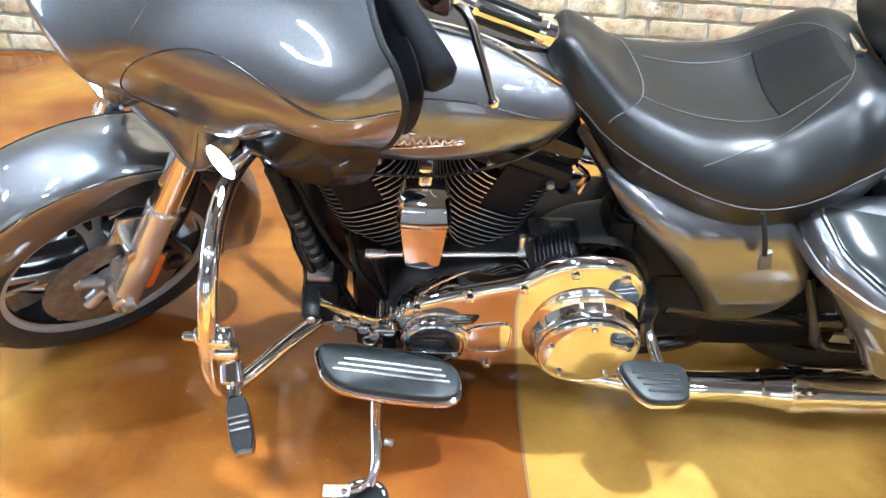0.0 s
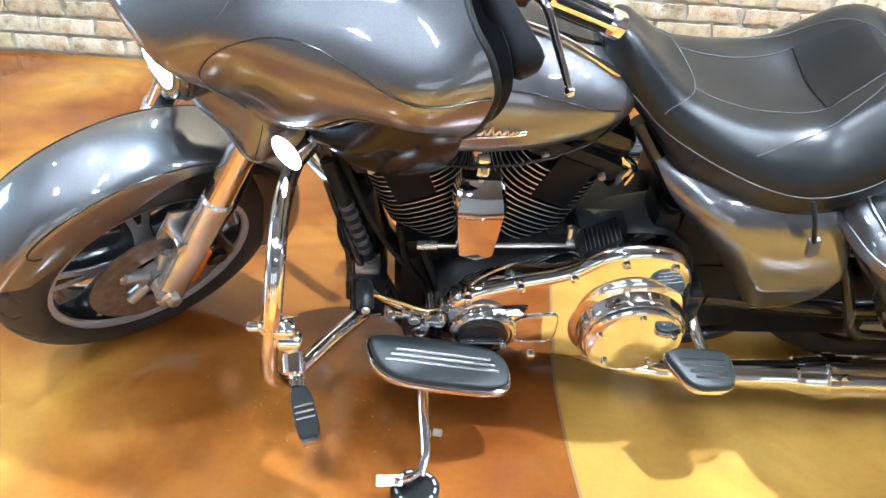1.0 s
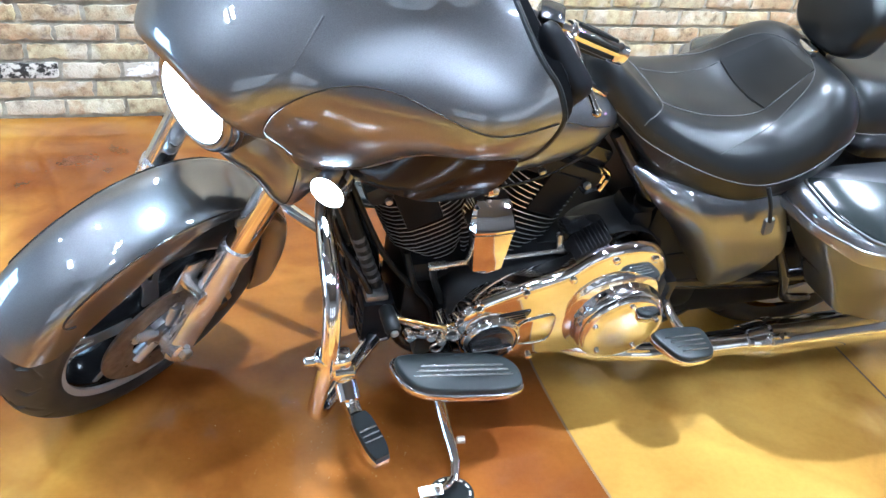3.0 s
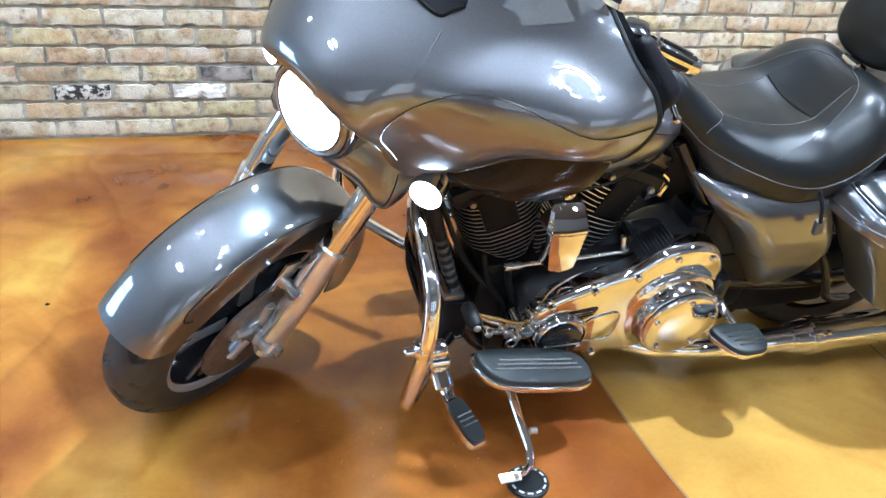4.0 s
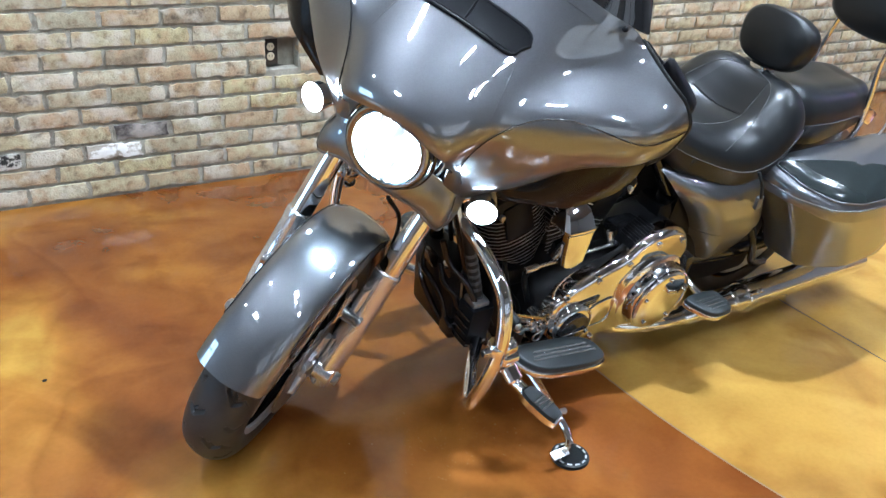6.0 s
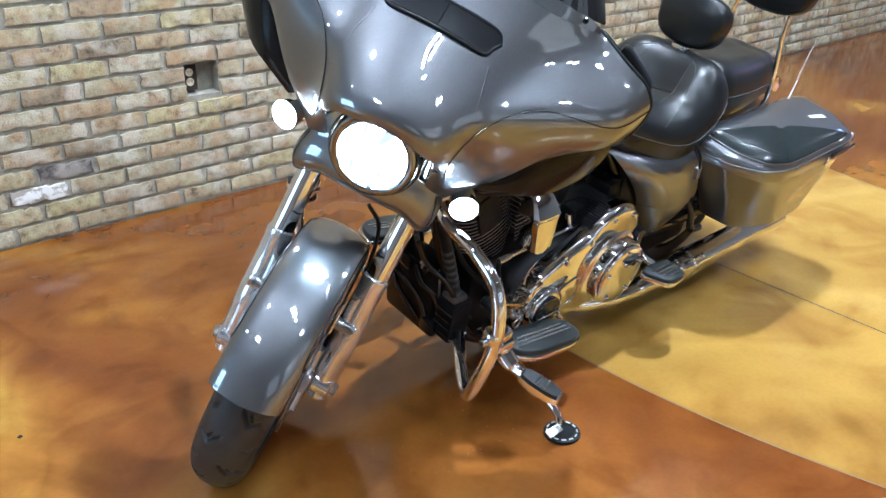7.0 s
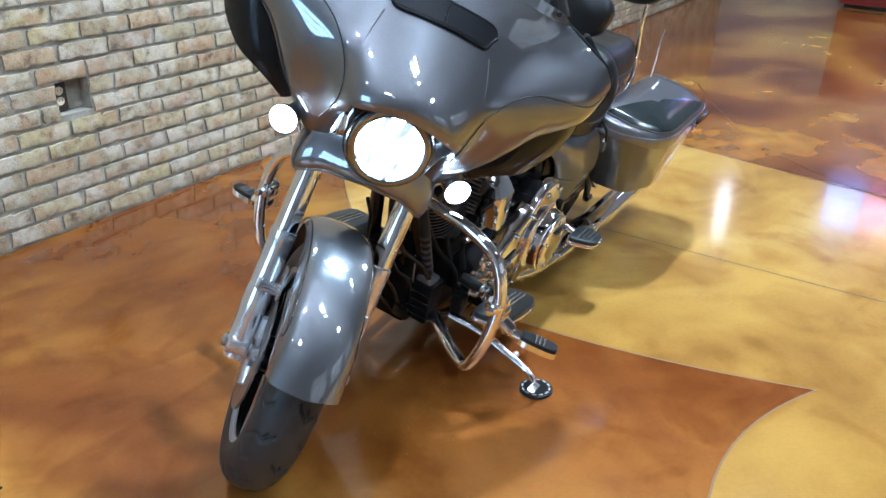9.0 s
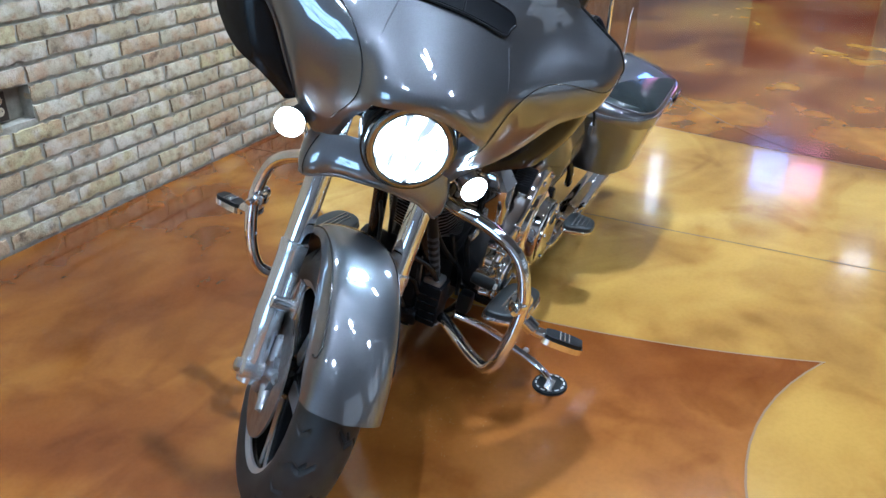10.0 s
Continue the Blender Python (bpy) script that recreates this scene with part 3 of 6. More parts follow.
def neon_sign():
    t = thing("neon_sign", "blue and pink lit sign on the far wall", "sign", pose(x1 - 0.02, 1.72, 2.35))
    part("backing", block((0, 0, 0), (0.03, 0.9, 0.62), 0.005), BLACK, t)
    part("blue_panel", block((-0.02, 0.21, 0), (0.012, 0.4, 0.5), 0.003), NEON_BLUE, t, "lit blue sign panel")
    part("pink_panel", block((-0.02, -0.21, 0.02), (0.012, 0.36, 0.42), 0.003), NEON_PINK, t, "lit pink sign panel")


def wall_flood(y, z, w, h):
    t = thing("wall_floodlight", "lit white floodlight on the far wall", "floodlight", pose(x1 - 0.03, y, z), "wall floodlights")
    part("housing", block((0, 0, 0), (0.06, w + 0.05, h + 0.05), 0.006), SATIN, t)
    part("lens", block((-0.034, 0, 0), (0.008, w, h), 0.002), WALL_LAMP, t, "lit white lens")


# cabinet shape is made up for an unidentified red thing; gives its floor reflection
def red_stand_in():
    t = thing("red_stand_in", "red drawer cabinet standing in for an unidentified red object", "cabinet", pose(8.68, 1.75, 0.0))
    part("body", block((0, 0, 0.5), (0.5, 1.25, 0.92), 0.012), RED, t)
    part("plinth", block((0, 0, 0.02), (0.44, 1.15, 0.04), 0.004), BLACK, t)
    for k in range(4):
        d = part("drawer", block((-0.256, 0, 0.18 + 0.21 * k), (0.02, 1.17, 0.185), 0.006), RED, t)
        part("handle", tube([(-0.27, -0.3, 0.235 + 0.21 * k), (-0.285, -0.25, 0.235 + 0.21 * k), (-0.285, 0.25, 0.235 + 0.21 * k), (-0.27, 0.3, 0.235 + 0.21 * k)], 0.006, 8, 3), CHROME, d)


red_stand_in()
neon_sign()
wall_flood(0.75, 3.3, 0.3, 0.3)
wall_flood(3.3, 2.75, 0.16, 0.8)


# ---- the motorcycle: x to its rear, y to its right, z up, from under its front axle ----
BODY = pose(-0.0978, 2.1705, 0, 0, 0, 4.0) @ pose(0, 0, 0, 12.3)
AXLE = Vector((-0.012, 0, 0.29))
HEAD = Vector((0, 0, 0.3088))
STEER = Matrix.Translation(HEAD) @ Matrix.Rotation(radians(37.0), 4, Vector((math.sin(radians(26)), 0, math.cos(radians(26))))) @ Matrix.Translation(-HEAD)
REAR = Vector((1.625, 0, 0.315))

motorcycle = thing("motorcycle", "charcoal metallic touring motorcycle with chrome engine, leaning on its side stand", "motorcycle", BODY)


def side(u, w, v):
    """A point of the flat side view, v metres to the right."""
    return (u, v, w)


def wheel(o, radius, half, rim_r, spokes, steer, name):
    """Tyre with cut tread, cast rim with twin spokes, hub."""
    n, m = 640, 84
    sec = 0.062
    rings = []
    for i in range(n):
        th = 2 * math.pi * i / n
        ring = []
        for j in range(m + 1):
            ph = radians(-118 + 236 * j / m)
            deg = abs(math.degrees(ph))
            turn = th / (2 * math.pi) * 12 + (0.5 if ph > 0 else 0.0)
            groove = 0.0
            for path, wide in ((((5, 0.0), (26, 0.2), (44, 0.13), (72, 0.34)), 0.05), (((20, 0.02), (33, 0.17)), 0.042), (((34, 0.62), (52, 0.72), (74, 0.6)), 0.045)):
                lo, hi = path[0][0], path[-1][0]
                if lo < deg < hi:
                    k = abs((turn - interp(deg, path) + 0.5) % 1.0 - 0.5)
                    groove = max(groove, 0.0085 * max(0.0, min(1.0, (wide - k) / (wide * 0.6))) * min(1.0, (deg - lo) / 3, (hi - deg) / 3))
            r = radius - sec + (sec - groove) * math.cos(ph)
            v = half * math.copysign(abs(math.sin(ph)) ** 0.9, ph)
            ring.append(o + Vector((r * math.cos(th), v, r * math.sin(th))))
        rings.append(ring)
    g = Geo()
    w = m + 1
    g.add([p for r in rings for p in r], [(i * w + j, i * w + j + 1, ((i + 1) % n) * w + j + 1, ((i + 1) % n) * w + j) for i in range(n) for j in range(m)])
    wh = part(name, Geo().add(*ring_mesh(o, [(rim_r - 0.03, -half * 0.55), (rim_r - 0.012, -half * 0.78), (rim_r - 0.002, -half * 0.8), (rim_r + 0.012, -half * 0.84),
                                             (rim_r + 0.012, half * 0.84), (rim_r - 0.002, half * 0.8), (rim_r - 0.012, half * 0.78), (rim_r - 0.03, half * 0.55)])),
              BLACK, motorcycle, "black cast wheel with machined rim edges", steer)
    part("tyre", g, TYRE, wh, "black treaded motorcycle tyre", sharp=25)
    for sgn in (-1, 1):
        part("rim_edge", Geo().add(*ring_mesh(o, [(rim_r - 0.03, sgn * half * 0.8), (rim_r - 0.01, sgn * half * 0.9), (rim_r + 0.006, sgn * half * 0.94), (rim_r + 0.008, sgn * half * 0.8), (rim_r - 0.03, sgn * half * 0.7)])),
             SILVER, wh, "machined silver rim edge")
    part("hub", lathe([(0.024, -half * 0.9), (0.046, -half * 0.85), (0.04, -0.02), (0.04, 0.02), (0.046, half * 0.85), (0.024, half * 0.9)], o, (0, 1, 0), 32), BLACK, wh)
    for k in range(spokes):
        a = 2 * math.pi * k / spokes + 0.3
        e, tang = Vector((math.cos(a), 0, math.sin(a))), Vector((-math.sin(a), 0, math.cos(a)))
        end = rim_r - 0.026
        sp = part("spoke", spoke_slab(o, e, tang, [(0.03, 0.03), (0.075, 0.024), (end * 0.62, 0.022), (end, 0.036)], half * 0.5), BLACK, wh)
        for sg in (-1, 1):
            put = lambda p, q, d: o + e * p + tang * q + Vector((0, sg * (half * 0.5 + d), 0))
            face = rounded([(0.05, -0.021), (end * 0.6, -0.017), (end * 0.985, -0.03), (end * 0.985, -0.014), (end * 0.66, -0.004), (end * 0.66, 0.004), (end * 0.985, 0.014), (end * 0.985, 0.03), (end * 0.6, 0.017), (0.05, 0.021)], 3, 0.2)
            part("spoke_face", slab(face, put, 0.003, 0.001, 1), SPOKE_FACE, sp, "machined grey spoke face")
    return wh


def spoke_slab(o, e, tang, stations, deep):
    """A cast spoke: half-widths along its run, with chamfered edges."""
    rows = []
    for p, hw in stations:
        c = o + e * p
        rows.append([c + tang * (hw * q) + Vector((0, deep * d, 0)) for q, d in ((1, 0.8), (0.88, 1), (-0.88, 1), (-1, 0.8), (-1, -0.8), (-0.88, -1), (0.88, -1), (1, -0.8))])
    return loft(rows)


def ring_mesh(o, profile, seg=72):
    """A closed ring turned round the wheel's axis from (radius, across) pairs."""
    n = len(profile)
    verts = [o + Vector((r * math.cos(2 * math.pi * k / seg), v, r * math.sin(2 * math.pi * k / seg))) for k in range(seg) for r, v in profile]
    faces = [(k * n + j, k * n + (j + 1) % n, ((k + 1) % seg) * n + (j + 1) % n, ((k + 1) % seg) * n + j) for k in range(seg) for j in range(n)]
    return verts, faces


def disc_brake(o, v, r_in, r_out, steer, parent):
    """Floating brake disc with drilled holes, its carrier and bolts."""
    g = Geo()
    seg, t = 120, 0.0025
    rows = [(r_in, 0), (r_out, 0)]
    holes = {(k * 4 + (k % 3)) % seg for k in range(30)}
    nr = 8
    for face in (-1, 1):
        verts = [o + Vector(((r_in + (r_out - r_in) * j / nr) * math.cos(2 * math.pi * k / seg), v + face * t, (r_in + (r_out - r_in) * j / nr) * math.sin(2 * math.pi * k / seg))) for k in range(seg) for j in range(nr + 1)]
        quads = [(k * (nr + 1) + j, k * (nr + 1) + j + 1, ((k + 1) % seg) * (nr + 1) + j + 1, ((k + 1) % seg) * (nr + 1) + j)
                 for k in range(seg) for j in range(nr) if not (k in holes and j == 2 + (k // 4) % 4)]
        g.add(verts, quads)
    for r in (r_in, r_out):
        g.add(*ring_mesh(o, [(r - 0.0005, v - t), (r - 0.0005, v + t), (r + 0.0005, v + t), (r + 0.0005, v - t)], seg))
    d = part("brake_disc", g, ROTOR, parent, "drilled dark steel brake disc")
    c = Geo()
    for k in range(5):
        a = 2 * math.pi * k / 5
        e = Vector((math.cos(a), 0, math.sin(a)))
        tube([o + Vector((0, v, 0)) + e * 0.03, o + Vector((0, v, 0)) + e * (r_in + 0.01)], 0.015, 10, 2, c)
    lathe([(0.02, -0.008), (0.044, -0.007), (0.046, 0.007), (0.02, 0.008)], o + Vector((0, v, 0)), (0, 1, 0), 28, c)
    part("carrier", c, SPOKE_FACE, d)
    for k in range(5):
        a = 2 * math.pi * k / 5
        part("bolt", drum(o + Vector(((r_in + 0.008) * math.cos(a), v - 0.006, (r_in + 0.008) * math.sin(a))), (0, 1, 0), 0.008, 0.012, 12), STEEL, d)


front_wheel = wheel(AXLE, 0.306, 0.066, 0.233, 5, True, "front_wheel")
disc_brake(AXLE, -0.078, 0.075, 0.143, True, front_wheel)
disc_brake(AXLE, 0.078, 0.075, 0.143, True, front_wheel)
rear_wheel = wheel(REAR, 0.322, 0.088, 0.205, 5, False, "rear_wheel")


def front_fender():
    skirt = [(-27, 0.254), (0, 0.242), (30, 0.275), (52, 0.318), (68, 0.313), (90, 0.265), (110, 0.24), (130, 0.247), (148, 0.285)]

    def at(a, b):
        ang = 143 - 166 * a
        q = abs(2 * b - 1)
        sgn = -1 if b < 0.5 else 1
        low = smooth(ang, skirt)
        crown = 0.352 + 0.003 * math.sin(math.pi * a)
        shoulder = 0.319
        wid = 0.077 - 0.006 * max(0, (a - 0.75) * 4) * 0.5
        if q > 0.62:
            t = (q - 0.62) / 0.38
            r, v = shoulder + (low - shoulder) * t, wid + 0.002 * math.sin(math.pi * t)
        else:
            t = q / 0.62 * math.pi / 2
            r, v = shoulder + (crown - shoulder) * math.cos(t) ** 0.85, wid * math.sin(t) ** 0.9
        phi = radians(ang + (3.0 * (1 - q) if a < 0.02 else 0))
        return AXLE + Vector((r * math.cos(phi), sgn * v, r * math.sin(phi)))

    f = part("front_fender", sheet(at, 48, 44, -0.004), PAINT, motorcycle, "charcoal metallic front fender with black pinstripes", True, 50)
    for sgn in (-1, 1):
        def line(a, q):
            b = 0.5 + sgn * q
            out = (at(a + 0.004, b) - at(a - 0.004, b)).cross(at(a, b + 0.004) - at(a, b - 0.004)).normalized()
            if out.dot(at(a, b) - AXLE) < 0:
                out = -out
            return at(a, b) + out * 0.0006
        run = spline([(0.1, 0.36, 0), (0.092, 0.33, 0), (0.095, 0.28, 0), (0.12, 0.248, 0), (0.2, 0.238, 0), (0.4, 0.234, 0), (0.6, 0.236, 0), (0.72, 0.245, 0)], 6)
        pts = [line(q.x, q.y) for q in run]
        part("pinstripe", tube(pts, 0.0019, 6, 1, straight=True), PINSTRIPE, f)
    return f


front_fender()


def forks():
    d = Vector((0.194, 0, 0.394)).normalized()
    for sgn in (-1, 1):
        v = sgn * 0.12
        foot = Vector((-0.024, v, 0.252))
        s = part("fork_slider", lathe([(0.012, 0.0), (0.024, 0.006), (0.0295, 0.03), (0.0295, 0.12), (0.031, 0.125), (0.031, 0.18), (0.0295, 0.19), (0.0295, 0.305), (0.0312, 0.31), (0.0312, 0.328), (0.028, 0.332)],
                                      foot, d, 28), SLIDER, motorcycle, "polished aluminium fork slider", True)
        part("axle_clamp", lathe([(0.02, -0.026), (0.027, -0.02), (0.028, 0.02), (0.02, 0.026)], AXLE + Vector((0.0, v, 0.0)), (0, 1, 0), 28), SLIDER, s)
        part("axle_nut", lathe([(0.012, 0), (0.015, 0.003), (0.015, 0.016), (0.01, 0.02)], AXLE + Vector((0, sgn * 0.138 - (0.02 if sgn < 0 else 0), 0)), (0, 1, 0), 6), STEEL, s, "hexagonal zinc axle nut")
        part("fork_tube", lathe([(0.0268, 0.32), (0.0268, 0.68)], foot, d, 28), CHROME, s, "chrome fork tube")
        bolt = foot + d * 0.21
        part("fender_boss", lathe([(0.012, 0), (0.0155, 0.004), (0.0155, 0.042), (0.0165, 0.044), (0.0165, 0.056), (0.012, 0.059), (0.006, 0.059)], bolt + Vector((-0.028, -sgn * 0.044, 0.0)), (0, sgn, 0), 20), SATIN, s)
        part("fender_bracket", block(bolt + Vector((-0.026, -sgn * 0.038, 0.02)), (0.05, 0.008, 0.08), 0.003, Matrix.Rotation(radians(26.2), 3, "Y")), SATIN, s)
        ref = foot + d * 0.108 + Vector((0.897, 0, -0.442)) * 0.04 + Vector((0, -sgn * 0.002, 0))
        part("reflector", block(ref + Vector((0, sgn * 0.006, 0)), (0.022, 0.006, 0.1), 0.002, Matrix.Rotation(radians(26.2), 3, "Y")), AMBER, s, "amber side reflector")
        part("reflector_mount", block(ref + Vector((0, sgn * 0.001, 0)), (0.03, 0.004, 0.116), 0.0015, Matrix.Rotation(radians(26.2), 3, "Y")), CHROME, s)
        cal = part("brake_caliper", block(AXLE + Vector((0.115, sgn * 0.078, 0.035)), (0.07, 0.05, 0.13), 0.016, Matrix.Rotation(radians(-15), 3, "Y")), BLACK, motorcycle, "black brake caliper", True)
        for k in (-1, 1):
            part("piston_cap", drum(AXLE + Vector((0.115 - k * 0.008, sgn * 0.1, 0.035 + k * 0.03)), (0, sgn, 0), 0.018, 0.012, 18), BLACK, cal)
        if sgn < 0:
            part("brake_line", tube([AXLE + Vector((0.14, sgn * 0.09, 0.09)), AXLE + Vector((0.2, sgn * 0.09, 0.2)), AXLE + Vector((0.24, sgn * 0.07, 0.3)), AXLE + Vector((0.2, sgn * 0.03, 0.38))], 0.005, 8), RUBBER, cal)
    part("axle_shaft", drum(AXLE - Vector((0, 0.13, 0)), (0, 1, 0), 0.012, 0.26, 16), STEEL, front_wheel)
    part("lower_yoke", block((0.215, 0, 0.735), (0.06, 0.27, 0.035), 0.012), BLACK, motorcycle, "", True)


forks()


# the fairing: seven curves from its lower edge to the screen, each through (across, along, up), from the centre outwards
F_A = (0.0, 0.2, 0.36, 0.52, 0.68, 0.84, 1.0)
F_H = (0.0, 0.15, 0.3, 0.42, 0.55, 0.7, 0.85, 1.0)
F_COLUMNS = (
    ((0.0, 0.19, 0.78), (0.0, 0.17, 0.83), (0.0, 0.13, 0.89), (0.0, 0.056, 0.956), (0.0, 0.08, 1.012), (0.0, 0.15, 1.066), (0.0, 0.24, 1.132), (0.0, 0.33, 1.215)),
    ((0.118, 0.2, 0.772), (0.119, 0.172, 0.82), (0.12, 0.132, 0.872), (0.117, 0.079, 0.926), (0.118, 0.097, 0.988), (0.118, 0.162, 1.048), (0.108, 0.25, 1.122), (0.1, 0.335, 1.212)),
    ((0.158, 0.217, 0.757), (0.162, 0.192, 0.808), (0.162, 0.164, 0.868), (0.16, 0.142, 0.925), (0.16, 0.138, 0.985), (0.163, 0.182, 1.043), (0.158, 0.264, 1.112), (0.165, 0.342, 1.207)),
    ((0.238, 0.262, 0.822), (0.25, 0.219, 0.868), (0.25, 0.197, 0.928), (0.243, 0.19, 0.985), (0.233, 0.2, 1.036), (0.222, 0.238, 1.074), (0.21, 0.296, 1.116), (0.215, 0.352, 1.199)),
    ((0.308, 0.285, 0.925), (0.325, 0.254, 0.958), (0.332, 0.24, 1.002), (0.33, 0.242, 1.04), (0.318, 0.254, 1.072), (0.297, 0.283, 1.1), (0.268, 0.326, 1.13), (0.25, 0.368, 1.194)),
    ((0.385, 0.302, 0.98), (0.402, 0.291, 1.002), (0.41, 0.287, 1.032), (0.409, 0.29, 1.06), (0.398, 0.298, 1.088), (0.374, 0.32, 1.112), (0.335, 0.35, 1.138), (0.276, 0.386, 1.189)),
    ((0.438, 0.358, 0.99), (0.453, 0.361, 1.022), (0.461, 0.366, 1.062), (0.461, 0.369, 1.098), (0.449, 0.37, 1.12), (0.424, 0.37, 1.142), (0.384, 0.371, 1.157), (0.29, 0.4, 1.185)),
)


def bent(xs, ys):
    """A natural cubic curve through the points, ys one row a point."""
    xs, ys = np.array(xs, float), np.array(ys, float)
    n, h = len(xs), np.diff(np.array(xs, float))
    a = np.eye(n)
    b = np.zeros_like(ys)
    for i in range(1, n - 1):
        a[i, i - 1:i + 2] = h[i - 1], 2 * (h[i - 1] + h[i]), h[i]
        b[i] = 6 * ((ys[i + 1] - ys[i]) / h[i] - (ys[i] - ys[i - 1]) / h[i - 1])
    m = np.linalg.solve(a, b)

    def at(x):
        k = int(np.clip(np.searchsorted(xs, x) - 1, 0, n - 2))
        p, q = xs[k + 1] - x, x - xs[k]
        return (m[k] * p ** 3 + m[k + 1] * q ** 3) / (6 * h[k]) + (ys[k] / h[k] - m[k] * h[k] / 6) * p + (ys[k + 1] / h[k] - m[k + 1] * h[k] / 6) * q
    return at


F_CURVES = [bent(F_H, column) for column in F_COLUMNS]
F_S = tuple(-a for a in F_A[:0:-1]) + F_A


@functools.lru_cache(None)
def fairing_row(h):
    half = [c(h) for c in F_CURVES]
    return bent(F_S, [p * (-1, 1, 1) for p in half[:0:-1]] + half)


def fairing_point(s, h):
    """s runs from -1 at the left wing to 1 at the right, h from 0 at the lower edge to 1 at the screen."""
    v, u, w = fairing_row(round(float(h), 5))(float(s))
    return Vector((u, v, w))


def shell(points, faces, thick, geo=None, slot=0):
    """A skin of the given faces with a thickness laid inwards, its open edges closed."""
    geo = geo or Geo()
    bm = bmesh.new()
    vs = [bm.verts.new(p) for p in points]
    for f in faces:
        bm.faces.new([vs[i] for i in f])
    bm.normal_update()
    bm.verts.index_update()
    used = [v for v in bm.verts if v.link_faces]
    back = {v: v.co - v.normal * thick for v in used}
    order = {v: i for i, v in enumerate(used)}
    n = len(used)
    out = [tuple(order[v] for v in f.verts) for f in bm.faces]
    out += [tuple(n + i for i in f[::-1]) for f in list(out)]
    for e in bm.edges:
        if len(e.link_faces) == 1:
            a, b = (order[v] for v in e.verts)
            out.append((a, b, n + b, n + a))
    geo.add([v.co for v in used] + [back[v] for v in used], out, slot)
    bm.free()
    return geo


POCKET_S, POCKET_H = 0.2, 0.42


def fairing():
    ss = list(np.linspace(-1, -0.2, 30)) + list(np.linspace(-0.2, 0.2, 17))[1:] + list(np.linspace(0.2, 1, 30))[1:]
    hs = list(np.linspace(0, POCKET_H, 18)) + list(np.linspace(POCKET_H, 1, 26))[1:]
    w = len(hs)
    inside = lambda i, j: abs(ss[i] + ss[i + 1]) / 2 < POCKET_S and (hs[j] + hs[j + 1]) / 2 < POCKET_H
    faces = [(i * w + j, i * w + j + 1, (i + 1) * w + j + 1, (i + 1) * w + j) for i in range(len(ss) - 1) for j in range(w - 1) if not inside(i, j)]
    pts = [fairing_point(a, h) for a in ss for h in hs]
    f = part("fairing", shell(pts, faces, 0.005), PAINT, motorcycle, "charcoal metallic batwing fairing with headlight and pinstripes", True, 60)
    # pocket round the lamp, turned in under the brow
    arch = [fairing_point(-POCKET_S, h) for h in np.linspace(0.02, POCKET_H, 10)] + [fairing_point(a, POCKET_H) for a in np.linspace(-POCKET_S, POCKET_S, 17)[1:-1]] + [fairing_point(POCKET_S, h) for h in np.linspace(POCKET_H, 0.02, 10)]
    rows = []
    for k in range(5):
        t = k / 4
        rows.append([p + Vector((0.004 + 0.055 * t, -p.y * 0.1 * t ** 0.6, (0.862 - p.z) * 0.1 * t ** 0.6)) for p in arch])
    part("lamp_pocket", loft(rows, None, 0, False, False), PAINT, f, "dark painted recess round the lamp")
    for sgn in (-1, 1):
        # dark skirt below the wing
        foot = bent((0, 0.25, 0.5, 0.7, 0.85, 1), [(0.262, 0.236, 0.79), (0.272, 0.305, 0.826), (0.305, 0.357, 0.84), (0.338, 0.396, 0.868), (0.356, 0.424, 0.91), (0.362, 0.438, 0.98)])

        def skirt(a, b):
            hem = fairing_point(sgn * (0.47 + 0.52 * a), 0.012)
            u, v, w_ = foot(a)
            low = Vector((u, sgn * v, w_))
            p = (hem + Vector((0.01, -sgn * 0.006, 0.01))).lerp(low, b)
            return p + Vector((-0.01, sgn * 0.012, 0)) * math.sin(math.pi * b * 0.9) * math.sin(math.pi * min(1, a * 0.9 + 0.1))
        part("lower_skirt", sheet(skirt, 28, 10, 0.005 * sgn), GLOSS_SKIRT, f, "dark glossy lower fairing skirt")
        run = spline([(0.33, 0.2, 0), (0.3, 0.32, 0), (0.3, 0.44, 0), (0.36, 0.55, 0), (0.46, 0.6, 0), (0.58, 0.57, 0), (0.7, 0.5, 0), (0.84, 0.44, 0), (0.995, 0.42, 0)], 7)
        pts = [fairing_point(sgn * q.x, q.y) + Vector((-0.001, sgn * 0.0006, 0.0006)) for q in run]
        part("pinstripe", tube(pts, 0.0012, 6, 1, straight=True), PINSTRIPE, f)
        # low ridge along the foot of the wing
        part("wing_ridge", tube([fairing_point(sgn * a, 0.085 + 0.02 * math.sin(9 * a)) + Vector((0.0015, 0, 0)) for a in np.linspace(0.5, 0.8, 14)], lambda t: 0.001 + 0.0028 * math.sin(math.pi * t), 8, 1, straight=True), PAINT, f)
    edge = [fairing_point(-1, h) + Vector((0.004, 0, 0)) for h in np.linspace(0, 1, 16)]
    part("edge_trim", tube(edge, 0.005, 8, 2), RUBBER, f)
    part("edge_trim", tube([(p.x, -p.y, p.z) for p in edge], 0.005, 8, 2), RUBBER, f)
    # inner fairing closes the back
    part("inner_fairing", sheet(lambda a, b: fairing_point((2 * a - 1) * 0.985, 0.06 + 0.92 * b) + Vector((0.012 + (0.45 - fairing_point((2 * a - 1), b).x) * 0.35, 0, 0)), 40, 20, 0.006), PLASTIC, f, "black plastic inner fairing")
